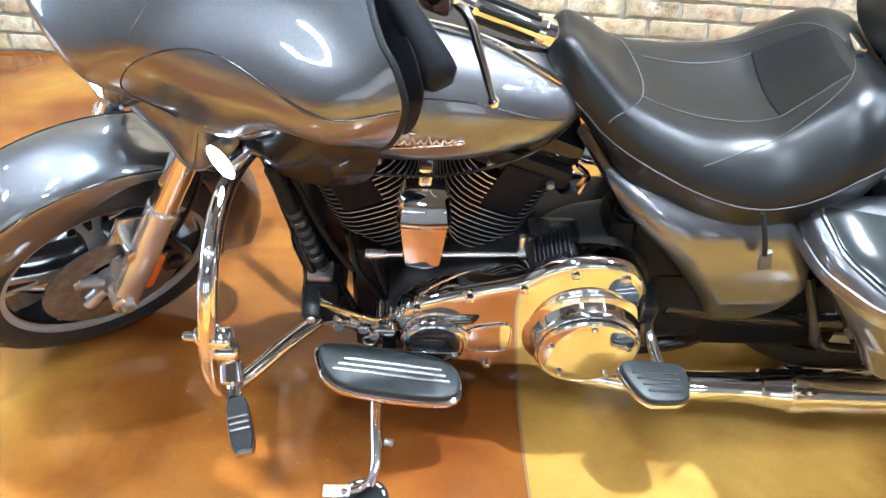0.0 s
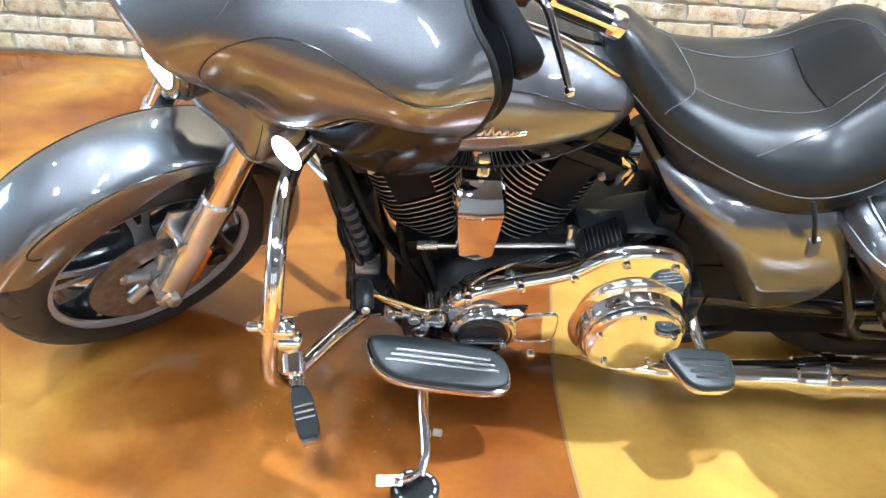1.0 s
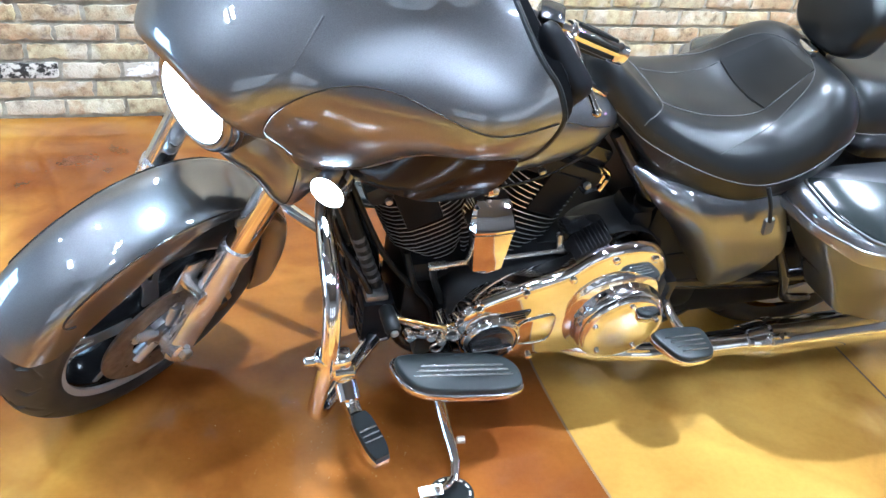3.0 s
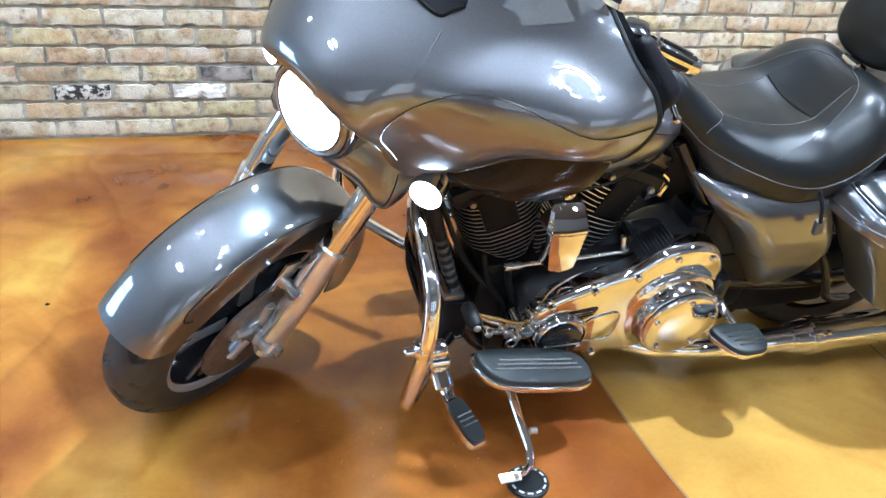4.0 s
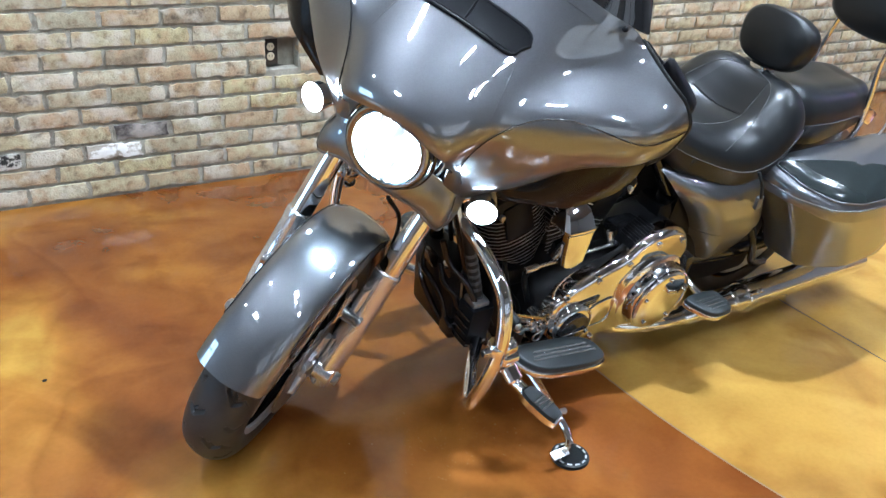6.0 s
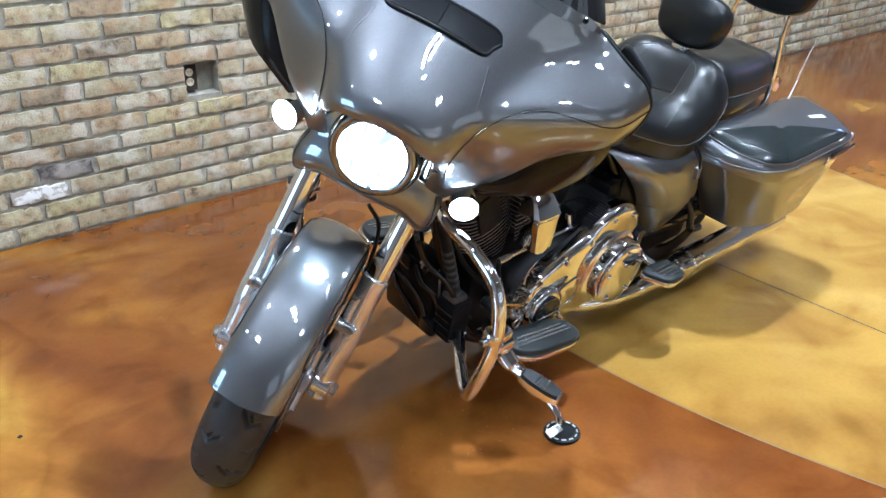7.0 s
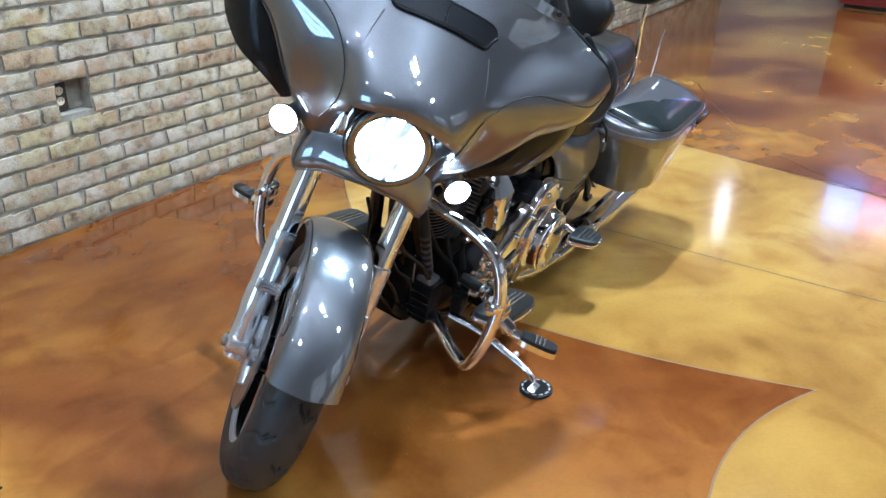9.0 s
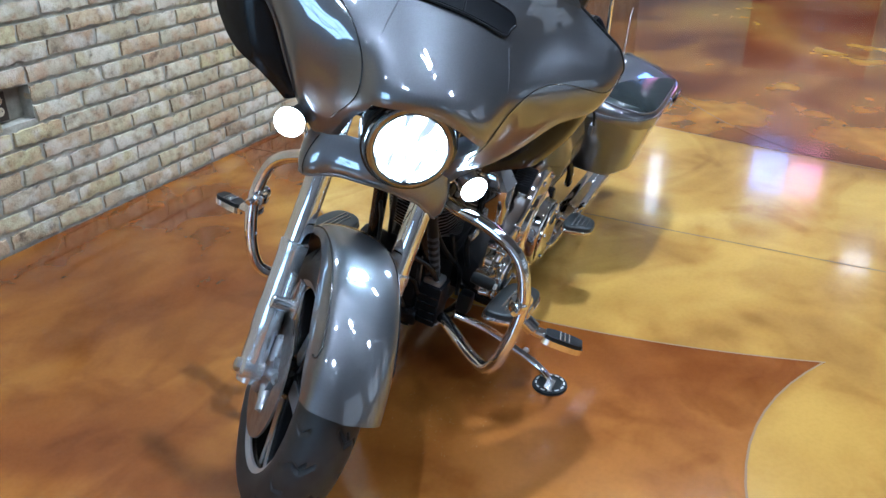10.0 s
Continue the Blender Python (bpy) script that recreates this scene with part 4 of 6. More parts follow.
    # vent slot: a black trough with a rolled lip, split by one bar
    def slot(a, b, sink=0.0):
        t = 2 * a - 1
        end = (1 - abs(t) ** 10) ** 0.5
        s = t * (0.215 + 0.035 * b)
        return fairing_point(s, 0.846 + 0.037 * end * (2 * b - 1)) + Vector((-0.0025 + sink, 0, 0.002 - sink * 0.8))
    v = part("vent", sheet(lambda a, b: slot(0.5 + (a - 0.5) * 0.985, 0.06 + 0.88 * b, 0.001 * math.sin(math.pi * b)), 48, 8, -0.004), PLASTIC, f, "black air vent slot")
    loop = [slot(a, 0) for a in np.linspace(0.004, 0.996, 34)] + [slot(a, 1) for a in np.linspace(0.996, 0.004, 34)]
    part("vent_lip", tube(loop + loop[:1], 0.0042, 8, 1, straight=True), PLASTIC, v)
    part("vent_bar", tube([slot(0.5, b, -0.003) for b in (0.1, 0.5, 0.9)], 0.0022, 8, 3), PLASTIC, v)
    # creases that run down from the ends of the vent
    for sgn in (-1, 1):
        run = [fairing_point(sgn * a, h) + Vector((0.002, 0, 0.0005)) for a, h in zip(np.linspace(0.23, 0.29, 14), np.linspace(0.79, 0.6, 14))]
        part("nose_crease", tube(run, lambda t: 0.0022 * (1 - t) + 0.0004, 8, 1, straight=True), PAINT, f)
    # screen and its trim
    def screen(a, b):
        p = fairing_point((2 * a - 1) * 0.97, 0.99)
        return p + Vector((0.022 + 0.075 * b, -math.copysign(0.05 * b * abs(2 * a - 1), 2 * a - 1), 0.012 + 0.13 * b * (1 - 0.5 * abs(2 * a - 1) ** 3)))
    part("windscreen", sheet(screen, 30, 8, 0.004), SMOKE, f, "low dark smoked windscreen")
    def strip(a, b):
        p = fairing_point((2 * a - 1) * 0.95, 0.985)
        end = 1 - abs(2 * a - 1) ** 6
        return p + Vector((-0.001 + 0.016 * b * end, 0, 0.002 * end + 0.022 * b * end))
    t = part("screen_trim", sheet(strip, 30, 3, 0.005), PAINT, f, "painted trim strip with black screws")
    for s in (-0.68, -0.25, 0.25, 0.68):
        p = fairing_point(s, 0.985) + Vector((0.001, 0, 0.015))
        part("screw", drum(p, (-0.8, 0, 0.4), 0.006, 0.007, 12), BLACK, t)
    return f


fairing()


def headlight():
    o = Vector((0.118, 0, 0.857))
    ax = Vector((-1, 0, 0.08)).normalized()
    h = part("headlight", lathe([(0.09, -0.04), (0.094, 0.0), (0.0945, 0.01), (0.092, 0.016), (0.0895, 0.013), (0.0885, 0.018), (0.085, 0.021), (0.079, 0.021), (0.076, 0.019), (0.0735, 0.022), (0.071, 0.014)], o, ax, 56, caps=False), BEZEL, motorcycle, "round lit headlight in a chrome ring", True)
    part("shell", lathe([(0.098, -0.06), (0.1, 0.0), (0.096, 0.004)], o, ax, 48, caps=False), BLACK, h)
    part("lens", lathe([(0.001, 0.03), (0.03, 0.029), (0.055, 0.025), (0.0715, 0.019), (0.072, 0.008)], o, ax, 56), HEADLIGHT, h, "bright white lit lens")
    # nacelle under the lamp, round the forks
    low = [(0.228, 0.166, 0.682), (0.206, 0.168, 0.678), (0.184, 0.164, 0.677), (0.168, 0.145, 0.687), (0.158, 0.1, 0.711), (0.136, 0.05, 0.726)]
    plan = spline([(u, -v, w) for u, v, w in low] + [(0.128, 0.0, 0.733)] + low[::-1], 5)

    def nac(a, b):
        x = a * (len(plan) - 1)
        i = min(int(x), len(plan) - 2)
        p = Vector(plan[i]).lerp(Vector(plan[i + 1]), x - i)
        top = 0.808 - 0.036 * min(1.0, abs(p.y) / 0.165) ** 2
        n_ = Vector((p.x - 0.24, p.y, 0)).normalized()
        tuck = 0.009 * math.sin(math.pi * min(1.0, b * 1.1)) - 0.006 * (1 - min(1.0, b * 8))
        return Vector((p.x + 0.03 * b, p.y * (1 - 0.05 * b), p.z + (top - p.z) * b)) + n_ * tuck

    n = part("nacelle", sheet(nac, 60, 12, 0.005), PAINT, motorcycle, "painted lower nacelle between the forks", True, 60)
    part("nacelle_hem", tube([nac(a, 0.0) for a in np.linspace(0, 1, 40)], 0.0035, 8, 1, straight=True), PAINT, n)
    for sgn in (-1, 1):
        part("nacelle_seam", tube([nac(0.5 + sgn * 0.3, b) + Vector((-0.001, sgn * 0.0015, 0)) for b in np.linspace(0.02, 0.9, 8)], 0.001, 6, 1, straight=True), PINSTRIPE, n)
        c = Vector((0.232, sgn * 0.212, 0.764))
        s = part("spot_lamp", lathe([(0.008, -0.055), (0.022, -0.045), (0.03, -0.015), (0.0325, 0.01), (0.0335, 0.022), (0.0318, 0.023), (0.0312, 0.017)], c, (-1, sgn * 0.3, 0.05), 28), CHROME, motorcycle, "small lit round spot lamp in chrome shell", True)
        part("lens", lathe([(0.001, 0.026), (0.018, 0.024), (0.031, 0.018), (0.031, 0.012)], c, (-1, sgn * 0.3, 0.05), 28), SPOTLIGHT, s, "bright white lit lens")
        part("stalk", tube([c + Vector((0.03, 0, 0)), c + Vector((0.03, -sgn * 0.03, -0.02)), c + Vector((0.02, -sgn * 0.055, -0.05))], 0.008, 10, 3), CHROME, s)


headlight()


def handlebar():
    for sgn in (-1, 1):
        b = part("handlebar", tube([(0.43, 0.0, 1.05), (0.45, sgn * 0.12, 1.075), (0.48, sgn * 0.25, 1.094), (0.53, sgn * 0.325, 1.09), (0.648, sgn * 0.398, 1.036)], 0.0125, 14, 6), CHROME, motorcycle, "chrome handlebar", True)
        base, run = Vector((0.548, sgn * 0.338, 1.082)), Vector((0.107, sgn * 0.062, -0.05))
        part("grip", lathe([(0.017, 0), (0.0195, 0.004), (0.0185, 0.01), (0.0185, 0.115), (0.021, 0.119), (0.021, 0.128), (0.016, 0.132)], base, run, 24), CHROME, b, "chrome grip with black rubber bands")
        ahead = run.normalized()
        across = ahead.orthogonal().normalized()
        over = ahead.cross(across)
        for k in range(7):
            q = 2 * math.pi * k / 7
            e = across * math.cos(q) + over * math.sin(q)
            part("grip_band", tube([base + e * 0.0168 + ahead * 0.014, base + e * 0.0178 + ahead * 0.06, base + e * 0.0168 + ahead * 0.11], 0.0052, 8, 4), RUBBER, b)
        part("grip_cap", lathe([(0.012, 0.0), (0.021, 0.004), (0.0215, 0.014), (0.015, 0.02)], base + run.normalized() * 0.124, run, 20), CHROME, b)
        part("switch_box", block((0.522, sgn * 0.312, 1.092), (0.05, 0.045, 0.05), 0.012, Matrix.Rotation(radians(-sgn * 37), 3, "Z")), BLACK, b)
        lev = part("lever", tube([(0.507, sgn * 0.29, 1.084), (0.537, sgn * 0.348, 1.082), (0.535, sgn * 0.4, 1.05), (0.526, sgn * 0.456, 1.018)], lambda s: 0.0085 - 0.0025 * s, 10, 5), CHROME, b, "chrome clutch lever")
        part("lever_ball", lathe([(0.001, -0.009), (0.007, -0.006), (0.009, 0), (0.007, 0.006), (0.001, 0.009)], (0.526, sgn * 0.458, 1.016), (0, 1, 0), 12), CHROME, lev)
        br = part("lever_bracket", block((0.496, sgn * 0.285, 1.092), (0.07, 0.045, 0.016), 0.006, Matrix.Rotation(radians(-sgn * 30), 3, "Z")), CHROME, b)
        part("pivot_screw", drum((0.5, sgn * 0.29, 1.1), (0, 0, 1), 0.01, 0.006, 14), STEEL, br)
        mg = Geo()
        rings = []
        for k in range(15):
            t = k / 14
            c = Vector((0.416 + 0.02 * t, sgn * (0.35 + 0.1 * t), 1.17 - 0.075 * t))
            r = (1 - abs(2 * t - 1) ** 6) ** 0.5 * 0.45 + 0.55
            w = 0.62 + 0.38 * t
            rings.append([c + Vector((0.027 * r * w * math.copysign(abs(math.cos(a)) ** 0.6, math.cos(a)), 0.3 * sgn * 0.024 * r * w * math.sin(a), 0.024 * r * w * math.copysign(abs(math.sin(a)) ** 0.7, math.sin(a)))) for a in np.linspace(0, 2 * math.pi, 24, endpoint=False)])
        loft(rings, mg)
        part("mirror", mg, PLASTIC, motorcycle, "black mirror housing on the fairing edge", True)


handlebar()


# ---- tank, seat, covers ----
def body_ring(u, hw, lo, hi, squash=2.4, flat=0.0, n=40):
    """A rounded cross-section at u."""
    ring = []
    for k in range(n):
        a = 2 * math.pi * k / n
        c, s = math.cos(a), math.sin(a)
        v = hw * math.copysign(abs(c) ** (2 / squash), c)
        z = math.copysign(abs(s) ** (2 / squash), s)
        mid = lo + (hi - lo) * 0.38
        ring.append(Vector((u, v, mid + (z * (hi - mid) if z > 0 else z * (mid - lo)))))
    return ring


def tank():
    hw = [(0.3, 0.03), (0.34, 0.09), (0.42, 0.135), (0.55, 0.158), (0.68, 0.16), (0.8, 0.145), (0.88, 0.118), (0.92, 0.08), (0.94, 0.03)]
    hi = [(0.3, 0.8), (0.36, 0.855), (0.48, 0.885), (0.62, 0.882), (0.76, 0.86), (0.88, 0.815), (0.94, 0.775)]
    lo = [(0.3, 0.75), (0.36, 0.7), (0.45, 0.668), (0.6, 0.648), (0.74, 0.658), (0.86, 0.698), (0.94, 0.755)]
    t = part("fuel_tank", loft([body_ring(u, smooth(u, hw), smooth(u, lo), smooth(u, hi), 2.3) for u in np.linspace(0.3, 0.94, 34)]), PAINT, motorcycle, "charcoal metallic fuel tank with chrome badge", False, 60)
    rings = []
    for u in np.linspace(0.52, 0.9, 20):
        z = smooth(u, hi)
        w = 0.045 * min(1, (0.92 - u) * 9)
        rings.append([Vector((u, -w, z - 0.02)), Vector((u, -w * 0.85, z + 0.006)), Vector((u, 0, z + 0.012)), Vector((u, w * 0.85, z + 0.006)), Vector((u, w, z - 0.02))])
    c = part("tank_console", loft(rings), BLACK, t, "gloss black tank console")
    for sgn in (-1, 1):
        part("console_trim", tube([(0.56, sgn * 0.03, smooth(0.56, hi) + 0.004), (0.656, sgn * 0.034, smooth(0.656, hi) + 0.004), (0.76, sgn * 0.05, smooth(0.76, hi) + 0.002), (0.875, sgn * 0.08, smooth(0.875, hi) - 0.006)], 0.0065, 8, 5), CHROME, c)
    # seam along the tank's lower edge and a script badge as plain raised strokes
    for sgn in (-1, 1):
        part("tank_seam", tube([(u, sgn * (smooth(u, hw) - 0.012), smooth(u, lo) + 0.012) for u in np.linspace(0.4, 0.9, 12)], 0.003, 8, 3), BLACK, t)
        b = Geo()
        def on(u, w):
            return (u, sgn * (smooth(u, hw) * 0.985 + 0.0035), w + 0.05 * (u - 0.65))
        for k in range(9):
            u = 0.598 + 0.0128 * k
            tall = 0.017 if k in (0, 3, 5) else 0.009
            tube([on(u - 0.005, 0.74), on(u - 0.001, 0.741 + tall), on(u + 0.003, 0.7405), on(u + 0.008, 0.744)], 0.0021, 6, 3, b)
        tube([on(0.588, 0.7335), on(0.65, 0.7345), on(0.716, 0.7385)], 0.0019, 6, 4, b)
        tube([on(0.594, 0.762), on(0.62, 0.765), on(0.64, 0.7615)], 0.0019, 6, 4, b)
        tube([on(0.7, 0.742), on(0.716, 0.746), on(0.718, 0.739)], 0.0019, 6, 4, b)
        part("badge", b, SATIN, t, "small chrome script badge")
        stripe = []
        for k in range(25):
            u = 0.44 + 0.44 * k / 24
            z = smooth(u, [(0.44, 0.79), (0.6, 0.815), (0.72, 0.81), (0.84, 0.775), (0.88, 0.765)])
            mid = smooth(u, lo) + (smooth(u, hi) - smooth(u, lo)) * 0.38
            f = max(0.0, min(1.0, (z - mid) / (smooth(u, hi) - mid)))
            v = smooth(u, hw) * (1 - f ** 2.3) ** (1 / 2.3)
            stripe.append((u, sgn * (v + 0.001), z + 0.0005))
        part("pinstripe", tube(stripe, 0.0013, 6, 1, straight=True), PINSTRIPE, t)


tank()


def seat_top(f, edge, mid, dish, roll):
    """Height of a seat's upper side at f, -1 to 1 across, with a padded roll along each flank."""
    a = abs(f)
    return edge + (mid - edge) * (1 - a ** dish) + roll * math.exp(-((a - 0.62) / 0.3) ** 2) + 0.012 * (1 - a ** 5) * a ** 1.5 - 0.03 * (1 - max(0.0, 1 - a ** 9) ** 0.5)


def seat_ring(u, hw, lo, edge, mid, dish, roll=0.008, n=65):
    """Cross-section of a seat: skirt, rolled edge and dished top."""
    pts = [(-hw * 0.9, lo), (-hw * 0.965, lo + (edge - lo) * 0.3), (-hw * 0.995, lo + (edge - lo) * 0.65), (-hw, edge - 0.034)]
    for k in range(n):
        f = -1 + 2 * k / (n - 1)
        pts.append((hw * 0.996 * f, seat_top(f, edge, mid, dish, roll)))
    pts += [(hw, edge - 0.034), (hw * 0.995, lo + (edge - lo) * 0.65), (hw * 0.965, lo + (edge - lo) * 0.3), (hw * 0.9, lo)]
    return [Vector((u, v, w)) for v, w in pts]


S_HW = [(0.855, 0.045), (0.88, 0.075), (0.93, 0.11), (1.0, 0.15), (1.1, 0.195), (1.2, 0.217), (1.3, 0.219), (1.36, 0.209), (1.41, 0.186), (1.44, 0.15), (1.45, 0.12)]
S_LO = [(0.855, 0.79), (0.92, 0.745), (1.0, 0.66), (1.1, 0.615), (1.18, 0.6), (1.3, 0.625), (1.45, 0.69)]
S_EDGE = [(0.855, 0.82), (0.9, 0.815), (0.95, 0.775), (1.05, 0.735), (1.2, 0.705), (1.28, 0.722), (1.36, 0.772), (1.42, 0.785), (1.45, 0.755)]
S_MID = [(0.855, 0.845), (0.88, 0.868), (0.93, 0.838), (1.0, 0.782), (1.1, 0.748), (1.18, 0.741), (1.245, 0.752), (1.29, 0.787), (1.34, 0.828), (1.38, 0.843), (1.42, 0.832), (1.45, 0.785)]
S_ROLL = [(0.855, 0.004), (0.95, 0.005), (1.05, 0.006), (1.15, 0.009), (1.22, 0.016), (1.28, 0.022), (1.33, 0.018), (1.38, 0.008), (1.45, 0.0)]


def seat():
    us = np.linspace(0.855, 1.45, 76)
    s = part("rider_seat", loft([seat_ring(u, smooth(u, S_HW), smooth(u, S_LO), smooth(u, S_EDGE), smooth(u, S_MID), 3.2, smooth(u, S_ROLL)) for u in us]), LEATHER, motorcycle, "black stitched leather rider seat", False, 70)

    def top(u, f):
        return Vector((u, smooth(u, S_HW) * 0.996 * f, seat_top(f, smooth(u, S_EDGE), smooth(u, S_MID), 3.2, smooth(u, S_ROLL)) + 0.0006))

    for path in ([(0.955, -0.97), (0.985, -0.78), (1.015, -0.45), (1.03, 0.0), (1.015, 0.45), (0.985, 0.78), (0.955, 0.97)], [(1.017, -0.4), (1.14, -0.39), (1.25, -0.42)], [(1.017, 0.4), (1.14, 0.39), (1.25, 0.42)], [(1.25, -0.42), (1.3, -0.37), (1.35, -0.31)], [(1.25, 0.42), (1.3, 0.37), (1.35, 0.31)],
                 [(1.11, -0.9), (1.175, -0.74), (1.27, -0.58), (1.322, -0.46), (1.355, -0.28), (1.37, 0.0), (1.355, 0.28), (1.322, 0.46), (1.27, 0.58), (1.175, 0.74), (1.11, 0.9)]):
        pts = [(q.x, q.y, 0) for q in spline([(a, b, 0) for a, b in path], 8)]
        part("stitching", tube([top(a, b) for a, b, _ in pts], 0.0011, 5, 1, straight=True), THREAD, s)
    for sgn in (-1, 1):
        part("piping", tube([(u, sgn * (smooth(u, S_HW) + 0.001), smooth(u, S_EDGE) - 0.033) for u in np.linspace(0.9, 1.42, 24)], 0.0014, 6, 1, straight=True), THREAD, s)
    # smooth inset up the back of the dish, its foot along a folded crease
    pad = Geo()
    sheet(lambda a, b: top(1.25 + 0.1 * a, (-0.42 + 0.84 * b) * (1 - 0.25 * a)) + Vector((-0.0006, 0, 0.0004)), 14, 14, 0.0015, pad)
    part("seat_insert", pad, SMOOTH_VINYL, s, "smooth black inset panel")
    part("fold", tube([top(1.249, f) + Vector((0, 0, -0.0012)) for f in np.linspace(-0.43, 0.43, 16)], 0.0022, 6, 1, straight=True), SMOOTH_VINYL, s)
    # passenger pillion
    hw = [(1.40, 0.1), (1.44, 0.15), (1.52, 0.165), (1.66, 0.155), (1.8, 0.13), (1.9, 0.1), (1.93, 0.06)]
    lo = [(1.4, 0.72), (1.5, 0.67), (1.7, 0.66), (1.93, 0.66)]
    ed = [(1.4, 0.76), (1.46, 0.775), (1.6, 0.765), (1.8, 0.745), (1.93, 0.7)]
    md = [(1.4, 0.8), (1.46, 0.825), (1.6, 0.81), (1.8, 0.79), (1.9, 0.765), (1.93, 0.72)]
    p = part("pillion_seat", loft([seat_ring(u, smooth(u, hw), smooth(u, lo), smooth(u, ed), smooth(u, md), 2.6) for u in np.linspace(1.4, 1.93, 40)]), LEATHER, motorcycle, "black leather passenger pillion", False, 70)
    for sgn in (-1, 1):
        part("piping", tube([(u, sgn * (smooth(u, hw) + 0.001), smooth(u, ed) - 0.033) for u in np.linspace(1.42, 1.91, 24)], 0.0014, 6, 1, straight=True), THREAD, p)


seat()


def backrest():
    def pad(c, hv, hw, th, lean):
        rings = []
        for k in range(9):
            t = -1 + 2 * k / 8
            r = (1 - abs(t) ** 4) ** 0.5 * 0.16 + 0.84 if abs(t) < 1 else 0.86
            ring = []
            for j in range(36):
                a = 2 * math.pi * j / 36
                x, z = math.copysign(abs(math.cos(a)) ** 0.8, math.cos(a)), math.copysign(abs(math.sin(a)) ** (0.85 if math.sin(a) > 0 else 0.6), math.sin(a))
                ring.append(c + Matrix.Rotation(radians(lean), 3, "Y") @ Vector((t * th, x * hv * r * (1.0 + 0.12 * z), z * hw * r)))
            rings.append(ring)
        return loft(rings)
    b = part("rider_backrest", pad(Vector((1.442, 0.02, 0.922)), 0.112, 0.08, 0.036, 12), LEATHER, motorcycle, "black padded rider backrest on a chrome post", False, 70)
    part("post", tube([(1.46, 0.02, 0.88), (1.45, 0.02, 0.8), (1.44, 0.0, 0.74)], 0.011, 12, 4), CHROME, b)
    part("post_clip", block((1.374, 0.0, 0.85), (0.016, 0.05, 0.02), 0.004), CHROME, b)
    part("post_bracket", block((1.435, 0.02, 0.835), (0.03, 0.06, 0.02), 0.005), CHROME, b)
    q = part("passenger_backrest", pad(Vector((1.86, 0.0, 1.0)), 0.15, 0.09, 0.035, 10), LEATHER, motorcycle, "black padded passenger backrest on a chrome sissy bar", False, 70)
    for sgn in (-1, 1):
        part("sissy_bar", tube([(1.84, sgn * 0.09, 0.97), (1.83, sgn * 0.1, 0.86), (1.84, sgn * 0.115, 0.76), (1.83, sgn * 0.13, 0.66), (1.78, sgn * 0.13, 0.6)], 0.0085, 12, 5), CHROME, q)
        part("side_plate", block((1.87, sgn * 0.118, 0.7), (0.1, 0.012, 0.045), 0.005, Matrix.Rotation(radians(25), 3, "Y")), CHROME, q)


backrest()


def rear_body():
    def fend(a, b):
        ang = radians(118 - 150 * a)
        s = 2 * b - 1
        r = 0.40 - 0.045 * abs(s) ** 3 - (0.10 * max(0, abs(s) - 0.8) / 0.2)
        return REAR + Vector((r * math.cos(ang), 0.115 * math.copysign(min(1, abs(s) / 0.8) ** 0.8, s), r * math.sin(ang)))
    part("rear_fender", sheet(fend, 30, 24, 0.004), PAINT, motorcycle, "charcoal metallic rear fender", False, 60)
    for sgn in (-1, 1):
        front = bent((0, 0.5, 1), [(0.955, 0.0), (1.118, 0.0), (1.214, 0.0)])
        rear = bent((0, 0.25, 0.55, 0.62, 0.8, 1), [(1.3, 0.0), (1.332, 0.0), (1.372, 0.0), (1.372, 0.0), (1.356, 0.0), (1.322, 0.0)])
        bulge = bent((0, 0.06, 0.12, 0.2, 0.34, 0.56, 0.75, 1), [(0.118, 0.652), (0.172, 0.636), (0.205, 0.612), (0.219, 0.582), (0.224, 0.535), (0.219, 0.462), (0.206, 0.405), (0.178, 0.335)])

        def cover(a, b, lift=0.0):
            """Top shelf under the seat rolls over into an upright face; the front flank turns inwards."""
            u = front(b)[0] + (rear(b)[0] - front(b)[0]) * a
            v, w_ = bulge(b)
            v -= 0.062 * max(0.0, 1 - a / 0.34) ** 2.2 + 0.03 * max(0.0, (a - 0.88) / 0.12) ** 2
            return (u, sgn * (v + lift), w_ + 0.012 * max(0.0, 1 - a / 0.4) * (1 - b))
        c = part("side_cover", sheet(lambda a, b: cover(a, 0.555 * b), 34, 30, 0.006 * sgn), PAINT, motorcycle, "charcoal metallic side cover", False, 60)
        part("cover_lower", sheet(lambda a, b: cover(a, 0.572 + 0.428 * b, -0.003), 34, 14, 0.005 * sgn), PAINT, c, "", False, 60)
        part("cover_seam", tube([cover(a, 0.563, -0.004) for a in np.linspace(0.0, 1.0, 24)], 0.0032, 6, 1, straight=True), PINSTRIPE, c)
        part("hem", tube([cover(a, 1.0, -0.003) for a in np.linspace(0.04, 0.96, 24)], 0.0024, 6, 1, straight=True), PAINT, c)
        part("key_strap", tube([(1.208, sgn * 0.235, 0.68), (1.216, sgn * 0.255, 0.65), (1.228, sgn * 0.262, 0.61)], 0.0045, 8, 4), RUBBER, c)
        part("plug", block((1.236, sgn * 0.256, 0.592), (0.021, 0.012, 0.042), 0.003, Matrix.Rotation(radians(-14), 3, "Y")), GREY_PLUG, c, "small grey connector plug")


rear_body()


